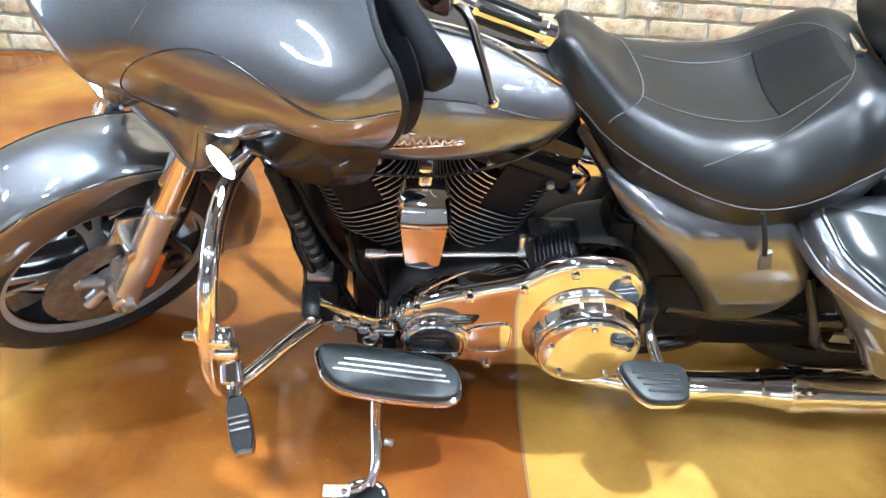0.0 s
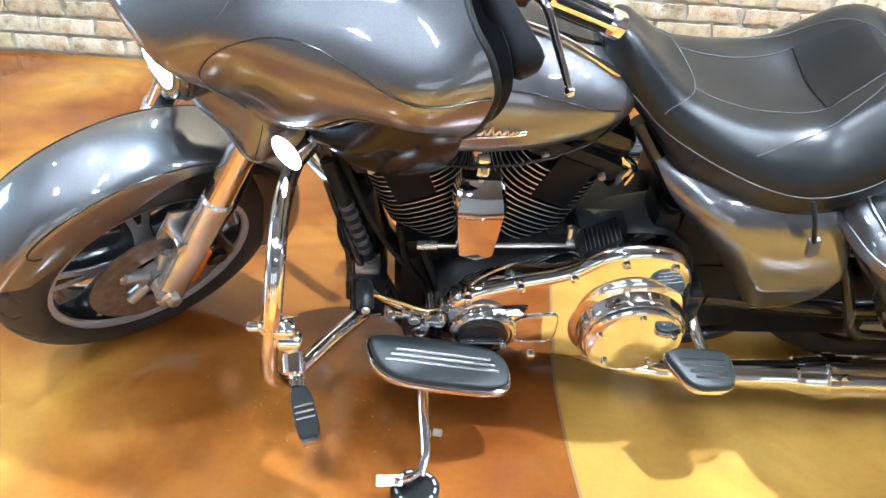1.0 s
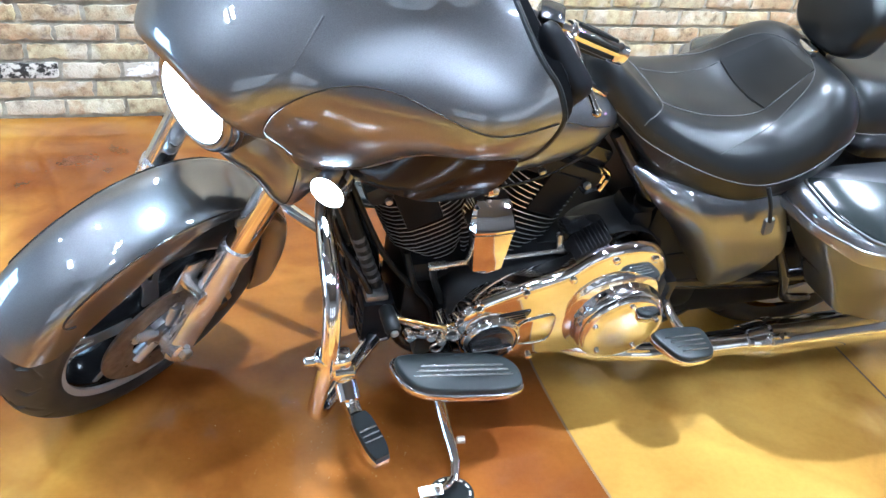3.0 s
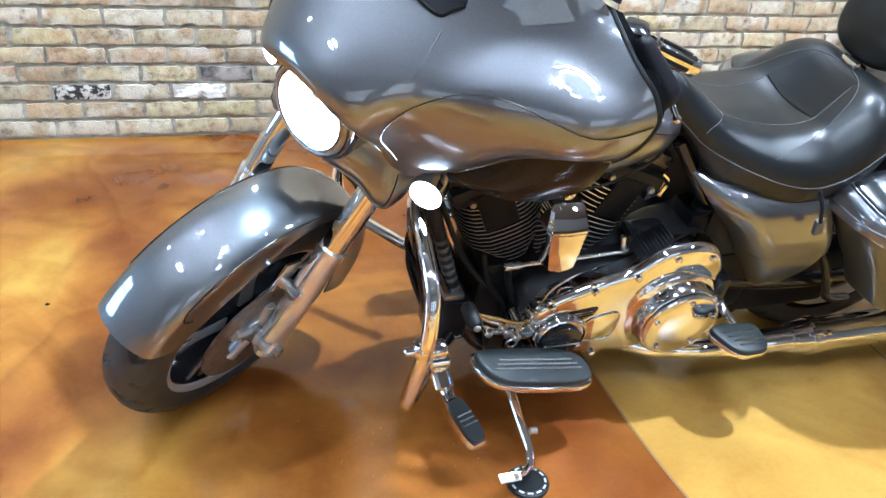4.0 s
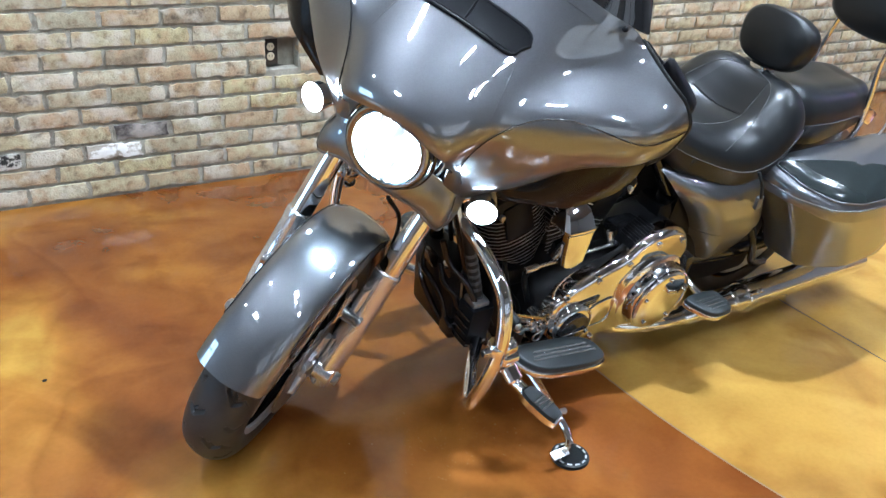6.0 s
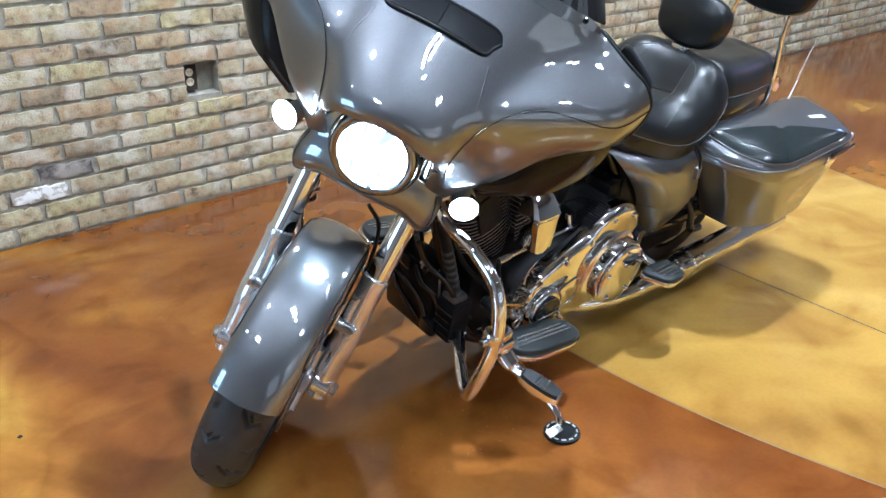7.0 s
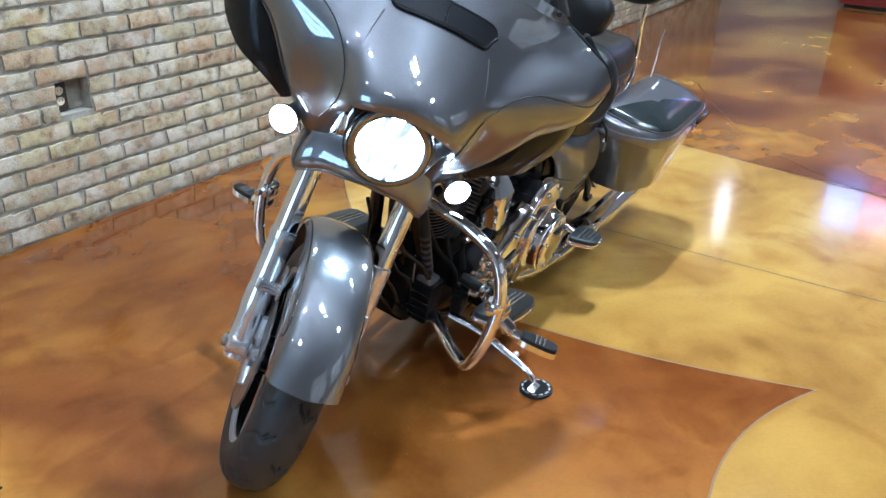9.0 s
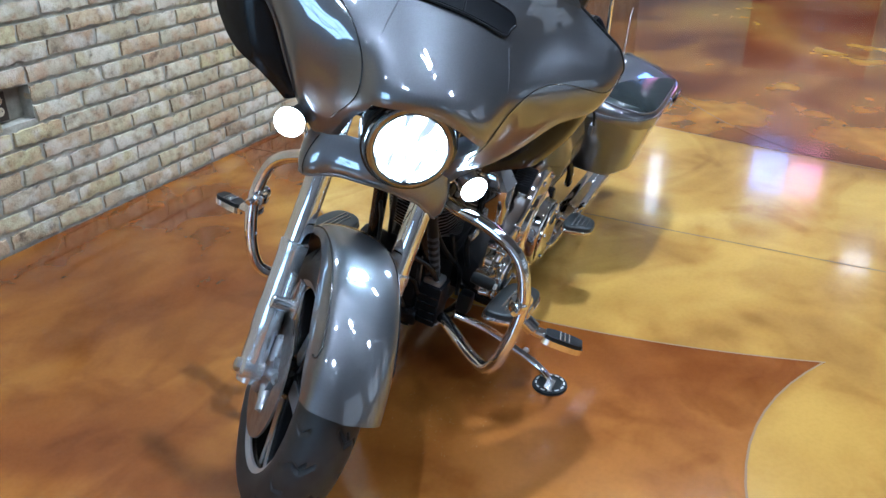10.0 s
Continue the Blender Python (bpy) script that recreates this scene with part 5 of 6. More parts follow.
def saddlebag(sgn):
    def plan(t, z):
        """Outline of the bag at height z: t runs round from the inner front over the outside to the inner rear."""
        f = (z - 0.335) / 0.275
        front = 1.50 - 0.2 * f
        rear = 1.935 + 0.055 * f
        outer = 0.375 + 0.05 * f
        pts = rounded([(front + 0.02, 0.17), (front - 0.005, 0.205), (front + 0.012, 0.31), (front + 0.07, outer - 0.035), (front + 0.17, outer), (rear - 0.06, outer), (rear, 0.31), (rear - 0.02, 0.17)], 6, 0.28)
        return [Vector((a, sgn * b, z)) for a, b in pts]
    zs = [0.335, 0.338, 0.345, 0.37, 0.45, 0.46, 0.53, 0.6, 0.607]
    rings = []
    for z in zs:
        r = plan(0, max(z, 0.345))
        c = sum(r, Vector()) / len(r)
        k = 0.9 if z < 0.337 else 0.965 if z < 0.34 else 1.0
        if z in (0.37, 0.45):
            k = 0.985
        rings.append([Vector((c.x + (p.x - c.x) * k, c.y + (p.y - c.y) * k, z)) for p in r])
    bag = part("saddlebag", loft(rings), PAINT, motorcycle, "charcoal metallic hard saddlebag with dark speaker lid", False, 50)
    rim = plan(0, 0.612)
    c = sum(rim, Vector()) / len(rim)
    band = [[Vector((c.x + (p.x - c.x) * k, c.y + (p.y - c.y) * k, z)) for p in rim] for k, z in ((1.0, 0.604), (1.03, 0.607), (1.035, 0.618), (1.02, 0.627), (1.0, 0.628))]
    part("lid_rim", loft(band), PAINT, bag)
    def lid_ring(k, z, lift=0.0, grow=1.0):
        ring = []
        for p in rim:
            x, y = c.x + (p.x - c.x) * (1 - (1 - k) * grow), c.y + (p.y - c.y) * k
            ring.append(Vector((x, y, z + lift + 0.16 * (0.3 - abs(y)))))
        return ring

    steps = ((1.0, 0.606), (1.01, 0.628), (0.995, 0.642), (0.97, 0.651), (0.9, 0.66), (0.7, 0.672), (0.4, 0.68), (0.03, 0.684))
    part("lid", loft([lid_ring(k, z) for k, z in steps]), PAINT, bag)

    def crown(k):
        return float(np.interp(k, [q[0] for q in steps[::-1]], [q[1] for q in steps[::-1]]))

    # dark inset on the outer slope of the lid, with a raised lip round it
    first, last = 9, 38

    def slope(k, d):
        return [lid_ring(k, crown(k), d)[i] for i in range(first, last + 1)]

    part("lid_panel", loft([slope(k, d) for k, d in ((0.92, -0.003), (0.915, 0.004), (0.9, 0.005), (0.75, 0.005), (0.6, 0.005), (0.45, 0.005), (0.25, 0.005), (0.12, 0.005), (0.08, 0.004), (0.075, -0.003))], None, 0, False, False), INSERT, bag, "dark grey lid inset")
    low, high = slope(0.93, 0.002), slope(0.07, 0.002)
    part("panel_lip", tube(low + high[::-1] + low[:1], 0.0035, 8, 1, straight=True), PAINT, bag)
    part("latch", block((1.73, sgn * 0.437, 0.6), (0.06, 0.012, 0.03), 0.004), CHROME, bag)
    part("latch_cover", block((1.8, sgn * 0.44, 0.615), (0.16, 0.012, 0.02), 0.005), BLACK, bag)
    return bag


saddlebag(-1)
saddlebag(1)
part("antenna", tube([(1.79, -0.2, 0.62), (1.83, -0.2, 0.68), (1.925, -0.17, 0.8), (1.95, -0.165, 0.835)], lambda s: 0.004 - 0.0022 * s, 8, 5), STEEL, motorcycle, "thin whip antenna")


# ---- engine ----
CRANK = Vector((0.675, 0, 0.262))


def cylinder(ang, name):
    ax = Vector((math.sin(radians(ang)), 0, math.cos(radians(ang))))
    ac = Vector((ax.z, 0, -ax.x))
    c = part(name, lathe([(0.06, 0.15), (0.06, 0.4)], CRANK, ax, 28), WRINKLE, motorcycle, "black finned engine cylinder")
    for k in range(15):
        d = 0.188 + 0.0125 * k
        grow = 0.094 + 0.004 * math.sin(k / 14 * math.pi)
        dep = 0.098
        if k < 4:
            grow -= 0.012 * (4 - k)
        out = rounded([(-grow, -dep), (grow, -dep), (grow, dep), (-grow, dep)], 5, 0.42)
        lo = [CRANK + ax * d + ac * a + Vector((0, b, 0)) for a, b in out]
        hi = [p + ax * 0.0024 for p in lo]
        n = len(out)
        g = Geo()
        g.add(lo + hi, [tuple(range(n))[::-1], tuple(range(n, 2 * n))], 0)
        g.add(lo + hi, [(i, (i + 1) % n, n + (i + 1) % n, n + i) for i in range(n)], 1)
        part("cooling_fin", g, [WRINKLE, MACHINED], c)
    head = Geo()
    t = Matrix.Rotation(radians(ang), 3, "Y")
    block(CRANK + ax * 0.405, (0.2, 0.19, 0.05), 0.02, t, head)
    part("cylinder_head", head, WRINKLE, c)
    part("rocker_box", block(CRANK + ax * 0.455, (0.19, 0.17, 0.055), 0.022, t), BLACK, c)
    out_ = 1 if ang > 0 else -1
    part("head_plate", block(CRANK + ax * 0.352 + ac * (0.01 * out_) + Vector((0, -0.091, 0)), (0.08, 0.02, 0.11), 0.008, t), PLASTIC, c, "smooth black head plate")
    for a in (-0.06, 0.06):
        part("head_bolt", drum(CRANK + ax * 0.4 + ac * a + Vector((0, -0.1, 0)), (0, -1, 0), 0.008, 0.012, 6), STEEL, c)
    return c


cylinder(-22.5, "front_cylinder")
cylinder(22.5, "rear_cylinder")


def engine_block():
    g = Geo()
    block((0.67, 0, 0.28), (0.3, 0.2, 0.26), 0.05, None, g)
    block((0.70, -0.02, 0.4), (0.34, 0.18, 0.06), 0.02, None, g)
    e = part("crankcase", g, WRINKLE, motorcycle, "black engine crankcase")
    part("transmission", block((0.95, 0.0, 0.37), (0.3, 0.22, 0.18), 0.05), WRINKLE, motorcycle, "black transmission case")
    hump = Geo()
    rows = []
    for u, top, out in ((0.6, 0.36, 0.15), (0.63, 0.39, 0.165), (0.68, 0.405, 0.172), (0.76, 0.41, 0.172), (0.8, 0.418, 0.168), (0.86, 0.425, 0.165), (0.9, 0.445, 0.165), (0.95, 0.48, 0.165), (1.02, 0.5, 0.165), (1.08, 0.47, 0.16), (1.1, 0.42, 0.15)):
        rows.append([Vector((u, -out * math.copysign(abs(math.cos(q)) ** 0.6, math.cos(q)) * 0.6 - 0.088, 0.3 + (top + 0.022 - 0.3) * abs(math.sin(q)) ** 0.6 * (1 if math.sin(q) > 0 else -0.5))) for q in np.linspace(0, 2 * math.pi, 28, endpoint=False)])
    loft(rows, hump)
    part("starter_cover", hump, WRINKLE, e, "", False, 60)
    part("oil_filler", block((1.045, -0.09, 0.475), (0.1, 0.1, 0.15), 0.03), PLASTIC, e)
    part("filler_cap", drum((1.035, -0.11, 0.548), (-0.1, -0.25, 1), 0.025, 0.02, 20), PLASTIC, e)
    part("oil_tank", block((0.9, 0.0, 0.22), (0.4, 0.2, 0.12), 0.03), BLACK, e)
    # primary cover on the left
    out = rounded([(0.603, 0.32), (0.618, 0.372), (0.66, 0.406), (0.75, 0.44), (0.84, 0.466), (0.882, 0.505), (0.925, 0.523), (0.985, 0.528), (1.04, 0.512), (1.077, 0.46), (1.092, 0.385), (1.085, 0.3), (1.05, 0.232), (0.98, 0.2), (0.85, 0.196), (0.7, 0.215), (0.625, 0.262)], 4, 0.4)
    p = part("primary_cover", slab(out, lambda a, b, d: (a, -0.166 - d, b), 0.052, 0.022, 6), CHROME, motorcycle, "chrome primary drive cover", False, 45)
    panel = rounded([(0.752, 0.26), (0.752, 0.335), (0.838, 0.352), (0.838, 0.262)], 3, 0.3)
    part("inspection_panel", slab(panel, lambda a, b, d: (a, -0.2165 - d, b), 0.004, 0.0025, 2), CHROME, p)
    edge_ = [(a, -0.2205, b) for a, b in panel]
    part("panel_edge", tube(edge_ + edge_[:1], 0.0016, 8, 1, straight=True), CHROME, p)
    # swept black flash over the front of the cover
    flash = rounded([(0.625, 0.325), (0.665, 0.36), (0.72, 0.368), (0.775, 0.374), (0.765, 0.352), (0.735, 0.335), (0.68, 0.335)], 3, 0.3)
    fl = part("cover_flash", slab(flash, lambda a, b, d: (a, -0.217 - d, b), 0.005, 0.002, 2), BLACK, p)
    for k in range(3):
        part("flash_bar", tube([(0.7 + 0.012 * k, -0.2235, 0.362 - 0.007 * k), (0.755 + 0.004 * k, -0.2235, 0.367 - 0.007 * k)], 0.0012, 6, 1, straight=True), CHROME, fl)
    part("stator_boss", lathe([(0.066, -0.004), (0.068, 0.008), (0.064, 0.02), (0.058, 0.024), (0.055, 0.02)], (0.69, -0.214, 0.298), (0, -1, 0), 40), CHROME, p)
    ins = part("inspection_cover", slab([(0.69 + 0.05 * math.cos(a), 0.298 + 0.042 * math.sin(a)) for a in np.linspace(0, 2 * math.pi, 28, endpoint=False)], lambda a, b, d: (a, -0.232 - d, b), 0.012, 0.004, 2), BLACK, p)
    part("cover_rib", block((0.69, -0.246, 0.29), (0.09, 0.006, 0.005), 0.002), CHROME, ins)
    part("cover_stud", drum((0.73, -0.246, 0.284), (0, -1, 0), 0.007, 0.008, 10), CHROME, ins)
    o = Vector((0.981, -0.2, 0.323))
    dh = part("derby_housing", lathe([(0.136, -0.002), (0.128, 0.014), (0.117, 0.021), (0.107, 0.026), (0.1045, 0.046), (0.103, 0.052), (0.098, 0.056), (0.092, 0.056)], o, (0, -1, 0), 72), CHROME, p)
    dc = part("derby_cover", lathe([(0.092, 0.055), (0.0965, 0.058), (0.0965, 0.063), (0.093, 0.066), (0.0905, 0.0645), (0.088, 0.0665), (0.055, 0.0685), (0.001, 0.0695)], o, (0, -1, 0), 72), CHROME, p, "round chrome derby cover")
    for k in range(5):
        a = 2 * math.pi * k / 5 + 1.57
        part("screw", lathe([(0.0065, 0), (0.0065, 0.005), (0.0045, 0.007)], o + Vector((0.077 * math.cos(a), -0.067, 0.077 * math.sin(a))), (0, -1, 0), 12), CHROME, dc)
    for u, w in ((0.654, 0.388), (0.75, 0.423), (0.848, 0.452), (0.935, 0.496), (1.029, 0.488), (1.074, 0.37), (0.8, 0.212), (0.68, 0.235)):
        part("cover_bolt", lathe([(0.014, 0), (0.014, 0.014), (0.009, 0.015), (0.008, 0.026), (0.005, 0.028)], (u, -0.198, w), (0, -1, 0), 14), CHROME, p)
    for k in range(9):
        part("cover_fin", block((0.86 + 0.007 * k, -0.165, 0.488 + 0.0045 * k), (0.003, 0.06, 0.03), 0.001, Matrix.Rotation(radians(20), 3, "Y")), WRINKLE, p)
    # horn cover between the cylinders
    h = Geo()
    rows = []
    for z, hw, d in ((0.47, 0.006, 0.034), (0.474, 0.02, 0.0355), (0.482, 0.035, 0.0365), (0.53, 0.042, 0.034), (0.572, 0.0465, 0.032), (0.577, 0.0478, 0.034), (0.583, 0.0478, 0.034), (0.588, 0.0465, 0.029), (0.603, 0.044, 0.02), (0.618, 0.04, 0.007), (0.628, 0.034, -0.012)):
        rows.append([Vector((0.66 - hw, -0.12, z)), Vector((0.66 - hw, -0.15 - d * 0.7, z)), Vector((0.66 - hw * 0.86, -0.155 - d, z)), Vector((0.66, -0.158 - d, z)),
                     Vector((0.66 + hw * 0.86, -0.155 - d, z)), Vector((0.66 + hw, -0.15 - d * 0.7, z)), Vector((0.66 + hw, -0.12, z))])
    loft(rows, h)
    hc = part("horn_cover", h, CHROME, motorcycle, "chrome waterfall horn cover", False, 22)
    part("horn_bracket", block((0.66, -0.135, 0.652), (0.024, 0.022, 0.04), 0.007), CHROME, hc)
    part("bracket_nut", drum((0.66, -0.146, 0.655), (0, -1, 0), 0.0065, 0.01, 6), STEEL, hc)
    part("shift_rod", tube([(0.559, -0.142, 0.454), (0.865, -0.142, 0.462)], 0.0055, 10, 1, straight=True), SATIN, e, "bright straight shift rod")
    for u, dz in ((0.556, 0.0), (0.84, 0.008)):
        part("rod_joint", drum((u - 0.002, -0.142, 0.454 + dz), (1, 0, 0.026), 0.0095, 0.04, 12), SATIN, e)
    part("rod_lever", tube([(0.85, -0.13, 0.462), (0.85, -0.12, 0.49)], 0.01, 10, 2), SATIN, e)
    part("shift_shaft", tube([(0.57, -0.135, 0.45), (0.575, -0.13, 0.41), (0.6, -0.14, 0.34)], 0.008, 10, 3), RUBBER, e)
    plate = rounded([(0.892, 0.612), (0.9, 0.556), (0.92, 0.532), (0.952, 0.545), (0.966, 0.584), (0.93, 0.618)], 3, 0.25)
    bp = part("breather_plate", slab(plate, lambda a, b, d: (a, -0.042 - d, b), 0.012, 0.004, 2), CHROME, e, "polished angled cover plate")
    part("plate_rib", tube([(0.938, -0.058, 0.615), (0.962, -0.059, 0.588), (0.952, -0.059, 0.548)], 0.005, 8, 3), CHROME, bp)
    part("throttle_cover", block((0.905, -0.11, 0.49), (0.1, 0.06, 0.035), 0.014), BLACK, e)


engine_block()


def frame_parts():
    f = part("frame", tube([(0.34, -0.045, 0.74), (0.386, -0.053, 0.6), (0.446, -0.07, 0.418), (0.506, -0.088, 0.24), (0.58, -0.12, 0.17), (0.8, -0.13, 0.15), (1.2, -0.13, 0.18), (1.3, -0.13, 0.3)], 0.019, 14, 6), BLACK, motorcycle, "black tubular frame")
    part("frame_tube", tube([(0.33, 0.06, 0.74), (0.385, 0.065, 0.62), (0.445, 0.085, 0.42), (0.5, 0.095, 0.25), (0.58, 0.12, 0.17), (0.8, 0.13, 0.15), (1.2, 0.13, 0.18), (1.3, 0.13, 0.3)], 0.019, 14, 6), BLACK, f)
    part("frame_tube", tube([(0.93, -0.08, 0.72), (1.0, -0.1, 0.62), (1.08, -0.12, 0.5), (1.16, -0.13, 0.36)], 0.017, 14, 6), BLACK, f)
    part("steering_head", drum((0.31, 0, 0.72), (0.44, 0, 0.9), 0.035, 0.17, 20), BLACK, f)
    part("swing_arm", tube([(1.15, -0.14, 0.33), (1.4, -0.145, 0.3), (1.66, -0.15, 0.3)], 0.026, 14, 4), BLACK, f)
    part("swing_arm", tube([(1.15, 0.14, 0.33), (1.4, 0.145, 0.3), (1.66, 0.15, 0.3)], 0.026, 14, 4), BLACK, f)
    part("battery_box", block((1.2, 0, 0.5), (0.32, 0.3, 0.3), 0.03), PLASTIC, f)
    part("swing_arm_pivot", block((1.17, -0.1, 0.33), (0.15, 0.12, 0.2), 0.03), PLASTIC, f)
    part("belt_guard", block((1.37, -0.12, 0.3), (0.34, 0.06, 0.2), 0.02), PLASTIC, f)
    part("bag_bracket", tube([(1.4, -0.16, 0.44), (1.43, -0.2, 0.36), (1.47, -0.2, 0.28), (1.56, -0.19, 0.25)], 0.012, 12, 5), BLACK, f)
    part("step_bracket", block((1.09, -0.19, 0.36), (0.03, 0.08, 0.12), 0.008), BLACK, f)
    # radiator and regulator ahead of the engine
    r = part("oil_cooler", block((0.455, 0.03, 0.31), (0.07, 0.19, 0.24), 0.014, Matrix.Rotation(radians(-8), 3, "Y")), PLASTIC, motorcycle, "black oil cooler and regulator ahead of the engine")
    part("regulator", block((0.465, -0.103, 0.285), (0.07, 0.065, 0.125), 0.01), PLASTIC, r)
    part("regulator_cap", block((0.462, -0.1, 0.352), (0.05, 0.05, 0.02), 0.008), STEEL, r)
    for k in range(4):
        part("cooler_fin", block((0.43, -0.103, 0.245 + 0.024 * k), (0.008, 0.056, 0.005), 0.001), BLACK, r)
    part("bracket_edge", tube([(0.43, -0.138, 0.24), (0.45, -0.139, 0.232), (0.49, -0.139, 0.24)], 0.0022, 6, 2), STEEL, r)
    part("sensor", drum((0.405, -0.03, 0.425), (0.3, -0.2, -0.6), 0.013, 0.045, 8), BLACK, r)
    part("sensor_cap", drum((0.398, -0.026, 0.438), (0.3, -0.2, -0.6), 0.008, 0.012, 8), STEEL, r)
    part("connector", block((0.412, 0.04, 0.4), (0.03, 0.05, 0.04), 0.008), BLACK, r)
    part("connector", block((0.43, -0.06, 0.24), (0.03, 0.05, 0.05), 0.008), BLACK, r)
    for pts in (((0.415, 0.08, 0.42), (0.4, 0.06, 0.36), (0.405, 0.02, 0.34), (0.42, -0.02, 0.3), (0.425, -0.05, 0.25)), ((0.405, 0.0, 0.41), (0.405, -0.03, 0.37), (0.42, -0.06, 0.35), (0.44, -0.07, 0.3)),
                ((0.42, 0.1, 0.33), (0.41, 0.06, 0.3), (0.42, 0.02, 0.26), (0.44, -0.03, 0.21)), ((0.38, -0.02, 0.5), (0.4, -0.04, 0.44), (0.43, -0.09, 0.4), (0.46, -0.12, 0.33))):
        part("hose", tube(pts, 0.008, 10, 6), HOSE, r)
    part("plate_edge", tube([(0.425, -0.065, 0.43), (0.445, -0.068, 0.3), (0.455, -0.07, 0.2)], 0.003, 6, 3), STEEL, r)
    for k, pts in enumerate((((0.37, -0.03, 0.64), (0.42, -0.05, 0.5), (0.47, -0.075, 0.36), (0.53, -0.11, 0.25)), ((0.4, -0.05, 0.62), (0.47, -0.09, 0.46), (0.53, -0.12, 0.38)),
                             ((0.4, 0.03, 0.6), (0.46, 0.05, 0.45), (0.5, 0.06, 0.3)), ((0.52, -0.1, 0.46), (0.54, -0.12, 0.38), (0.58, -0.13, 0.32), (0.6, -0.13, 0.24)))):
        lm = part("cable_loom", tube(pts, 0.0065, 10, 6), RUBBER, r)
    # wrapped loom along the down tube
    top, foot = Vector((0.386, -0.072, 0.6)), Vector((0.5, -0.105, 0.255))
    for k in range(11):
        q = 0.28 + 0.062 * k + (0.02 if k > 5 else 0)
        part("tape_wrap", drum(top.lerp(foot, q), foot - top, 0.0165, 0.012, 14), GREY_TAPE, lm)
    part("loom_tube", tube([top, top.lerp(foot, 0.5), foot], 0.015, 12, 3), RUBBER, lm)


frame_parts()


def guards():
    for sgn in (-1, 1):
        pts = [(0.365, sgn * 0.075, 0.655), (0.335, sgn * 0.14, 0.645), (0.322, sgn * 0.24, 0.635), (0.318, sgn * 0.326, 0.59), (0.31, sgn * 0.364, 0.5), (0.298, sgn * 0.366, 0.41),
               (0.294, sgn * 0.35, 0.325), (0.308, sgn * 0.326, 0.274), (0.342, sgn * 0.28, 0.258), (0.398, sgn * 0.21, 0.256), (0.457, sgn * 0.145, 0.252)]
        e = part("engine_guard", tube(pts, 0.016, 16, 6), CHROME, motorcycle, "chrome tubular engine guard")
        part("guard_clamp", lathe([(0.021, -0.014), (0.024, -0.01), (0.024, 0.01), (0.021, 0.014)], (0.308, sgn * 0.358, 0.48), (0.1, 0, 1), 20), CHROME, e)
        part("clamp_bolt", drum((0.287, sgn * 0.36, 0.48), (-1, 0, 0), 0.009, 0.02, 10), CHROME, e)
        k = part("highway_peg", tube([(0.334, sgn * 0.362, 0.482), (0.337, sgn * 0.368, 0.452), (0.34, sgn * 0.382, 0.425), (0.347, sgn * 0.405, 0.405), (0.35, sgn * 0.43, 0.402)], 0.0135, 14, 5), CHROME, motorcycle, "chrome highway peg with black rubber pad")
        part("peg_joint", lathe([(0.017, 0), (0.02, 0.005), (0.02, 0.035), (0.017, 0.04)], (0.307, sgn * 0.362, 0.48), (1, 0, 0), 18), CHROME, k)
        part("peg_knuckle", lathe([(0.016, -0.02), (0.02, -0.016), (0.02, 0.016), (0.016, 0.02)], (0.342, sgn * 0.388, 0.418), (0.1, sgn * 0.8, -0.5), 16), CHROME, k)
        part("peg_knuckle", lathe([(0.012, -0.02), (0.017, -0.016), (0.017, 0.016), (0.012, 0.02)], (0.336, sgn * 0.37, 0.455), (1, 0, 0), 16), CHROME, k)
        d = Vector((0.03, sgn * 0.108, -0.014)).normalized()
        o = Vector((0.353, sgn * 0.426, 0.398))
        sd = Vector((1, 0, 0)) - d * d.x
        sd.normalize()
        upv = sd.cross(d) * (1 if sgn < 0 else -1)
        if upv.z < 0:
            upv = -upv
        def peg_shape(w0, h0, h1, length, start):
            rows = []
            for i in range(13):
                t = i / 12
                w = w0 * (1 - 0.35 * abs(2 * t - 1) ** 4)
                c = o + d * (start + length * t)
                rows.append([c + sd * w + upv * h0, c - sd * w + upv * h0, c - sd * w * 0.92 + upv * h1, c + sd * w * 0.92 + upv * h1])
            return loft(rows)
        part("peg_base", peg_shape(0.021, -0.012, 0.004, 0.1, 0.0), CHROME, k)
        rub = part("peg_pad", peg_shape(0.0195, 0.004, 0.014, 0.092, 0.004), RUBBER, k, "black rubber pad with chrome bars")
        for j in range(3):
            c = o + d * (0.04 + 0.011 * j) + upv * 0.0155
            part("pad_bar", tube([c + sd * 0.0155, c - sd * 0.0155], 0.0019, 6, 1, straight=True), SATIN, rub)


guards()


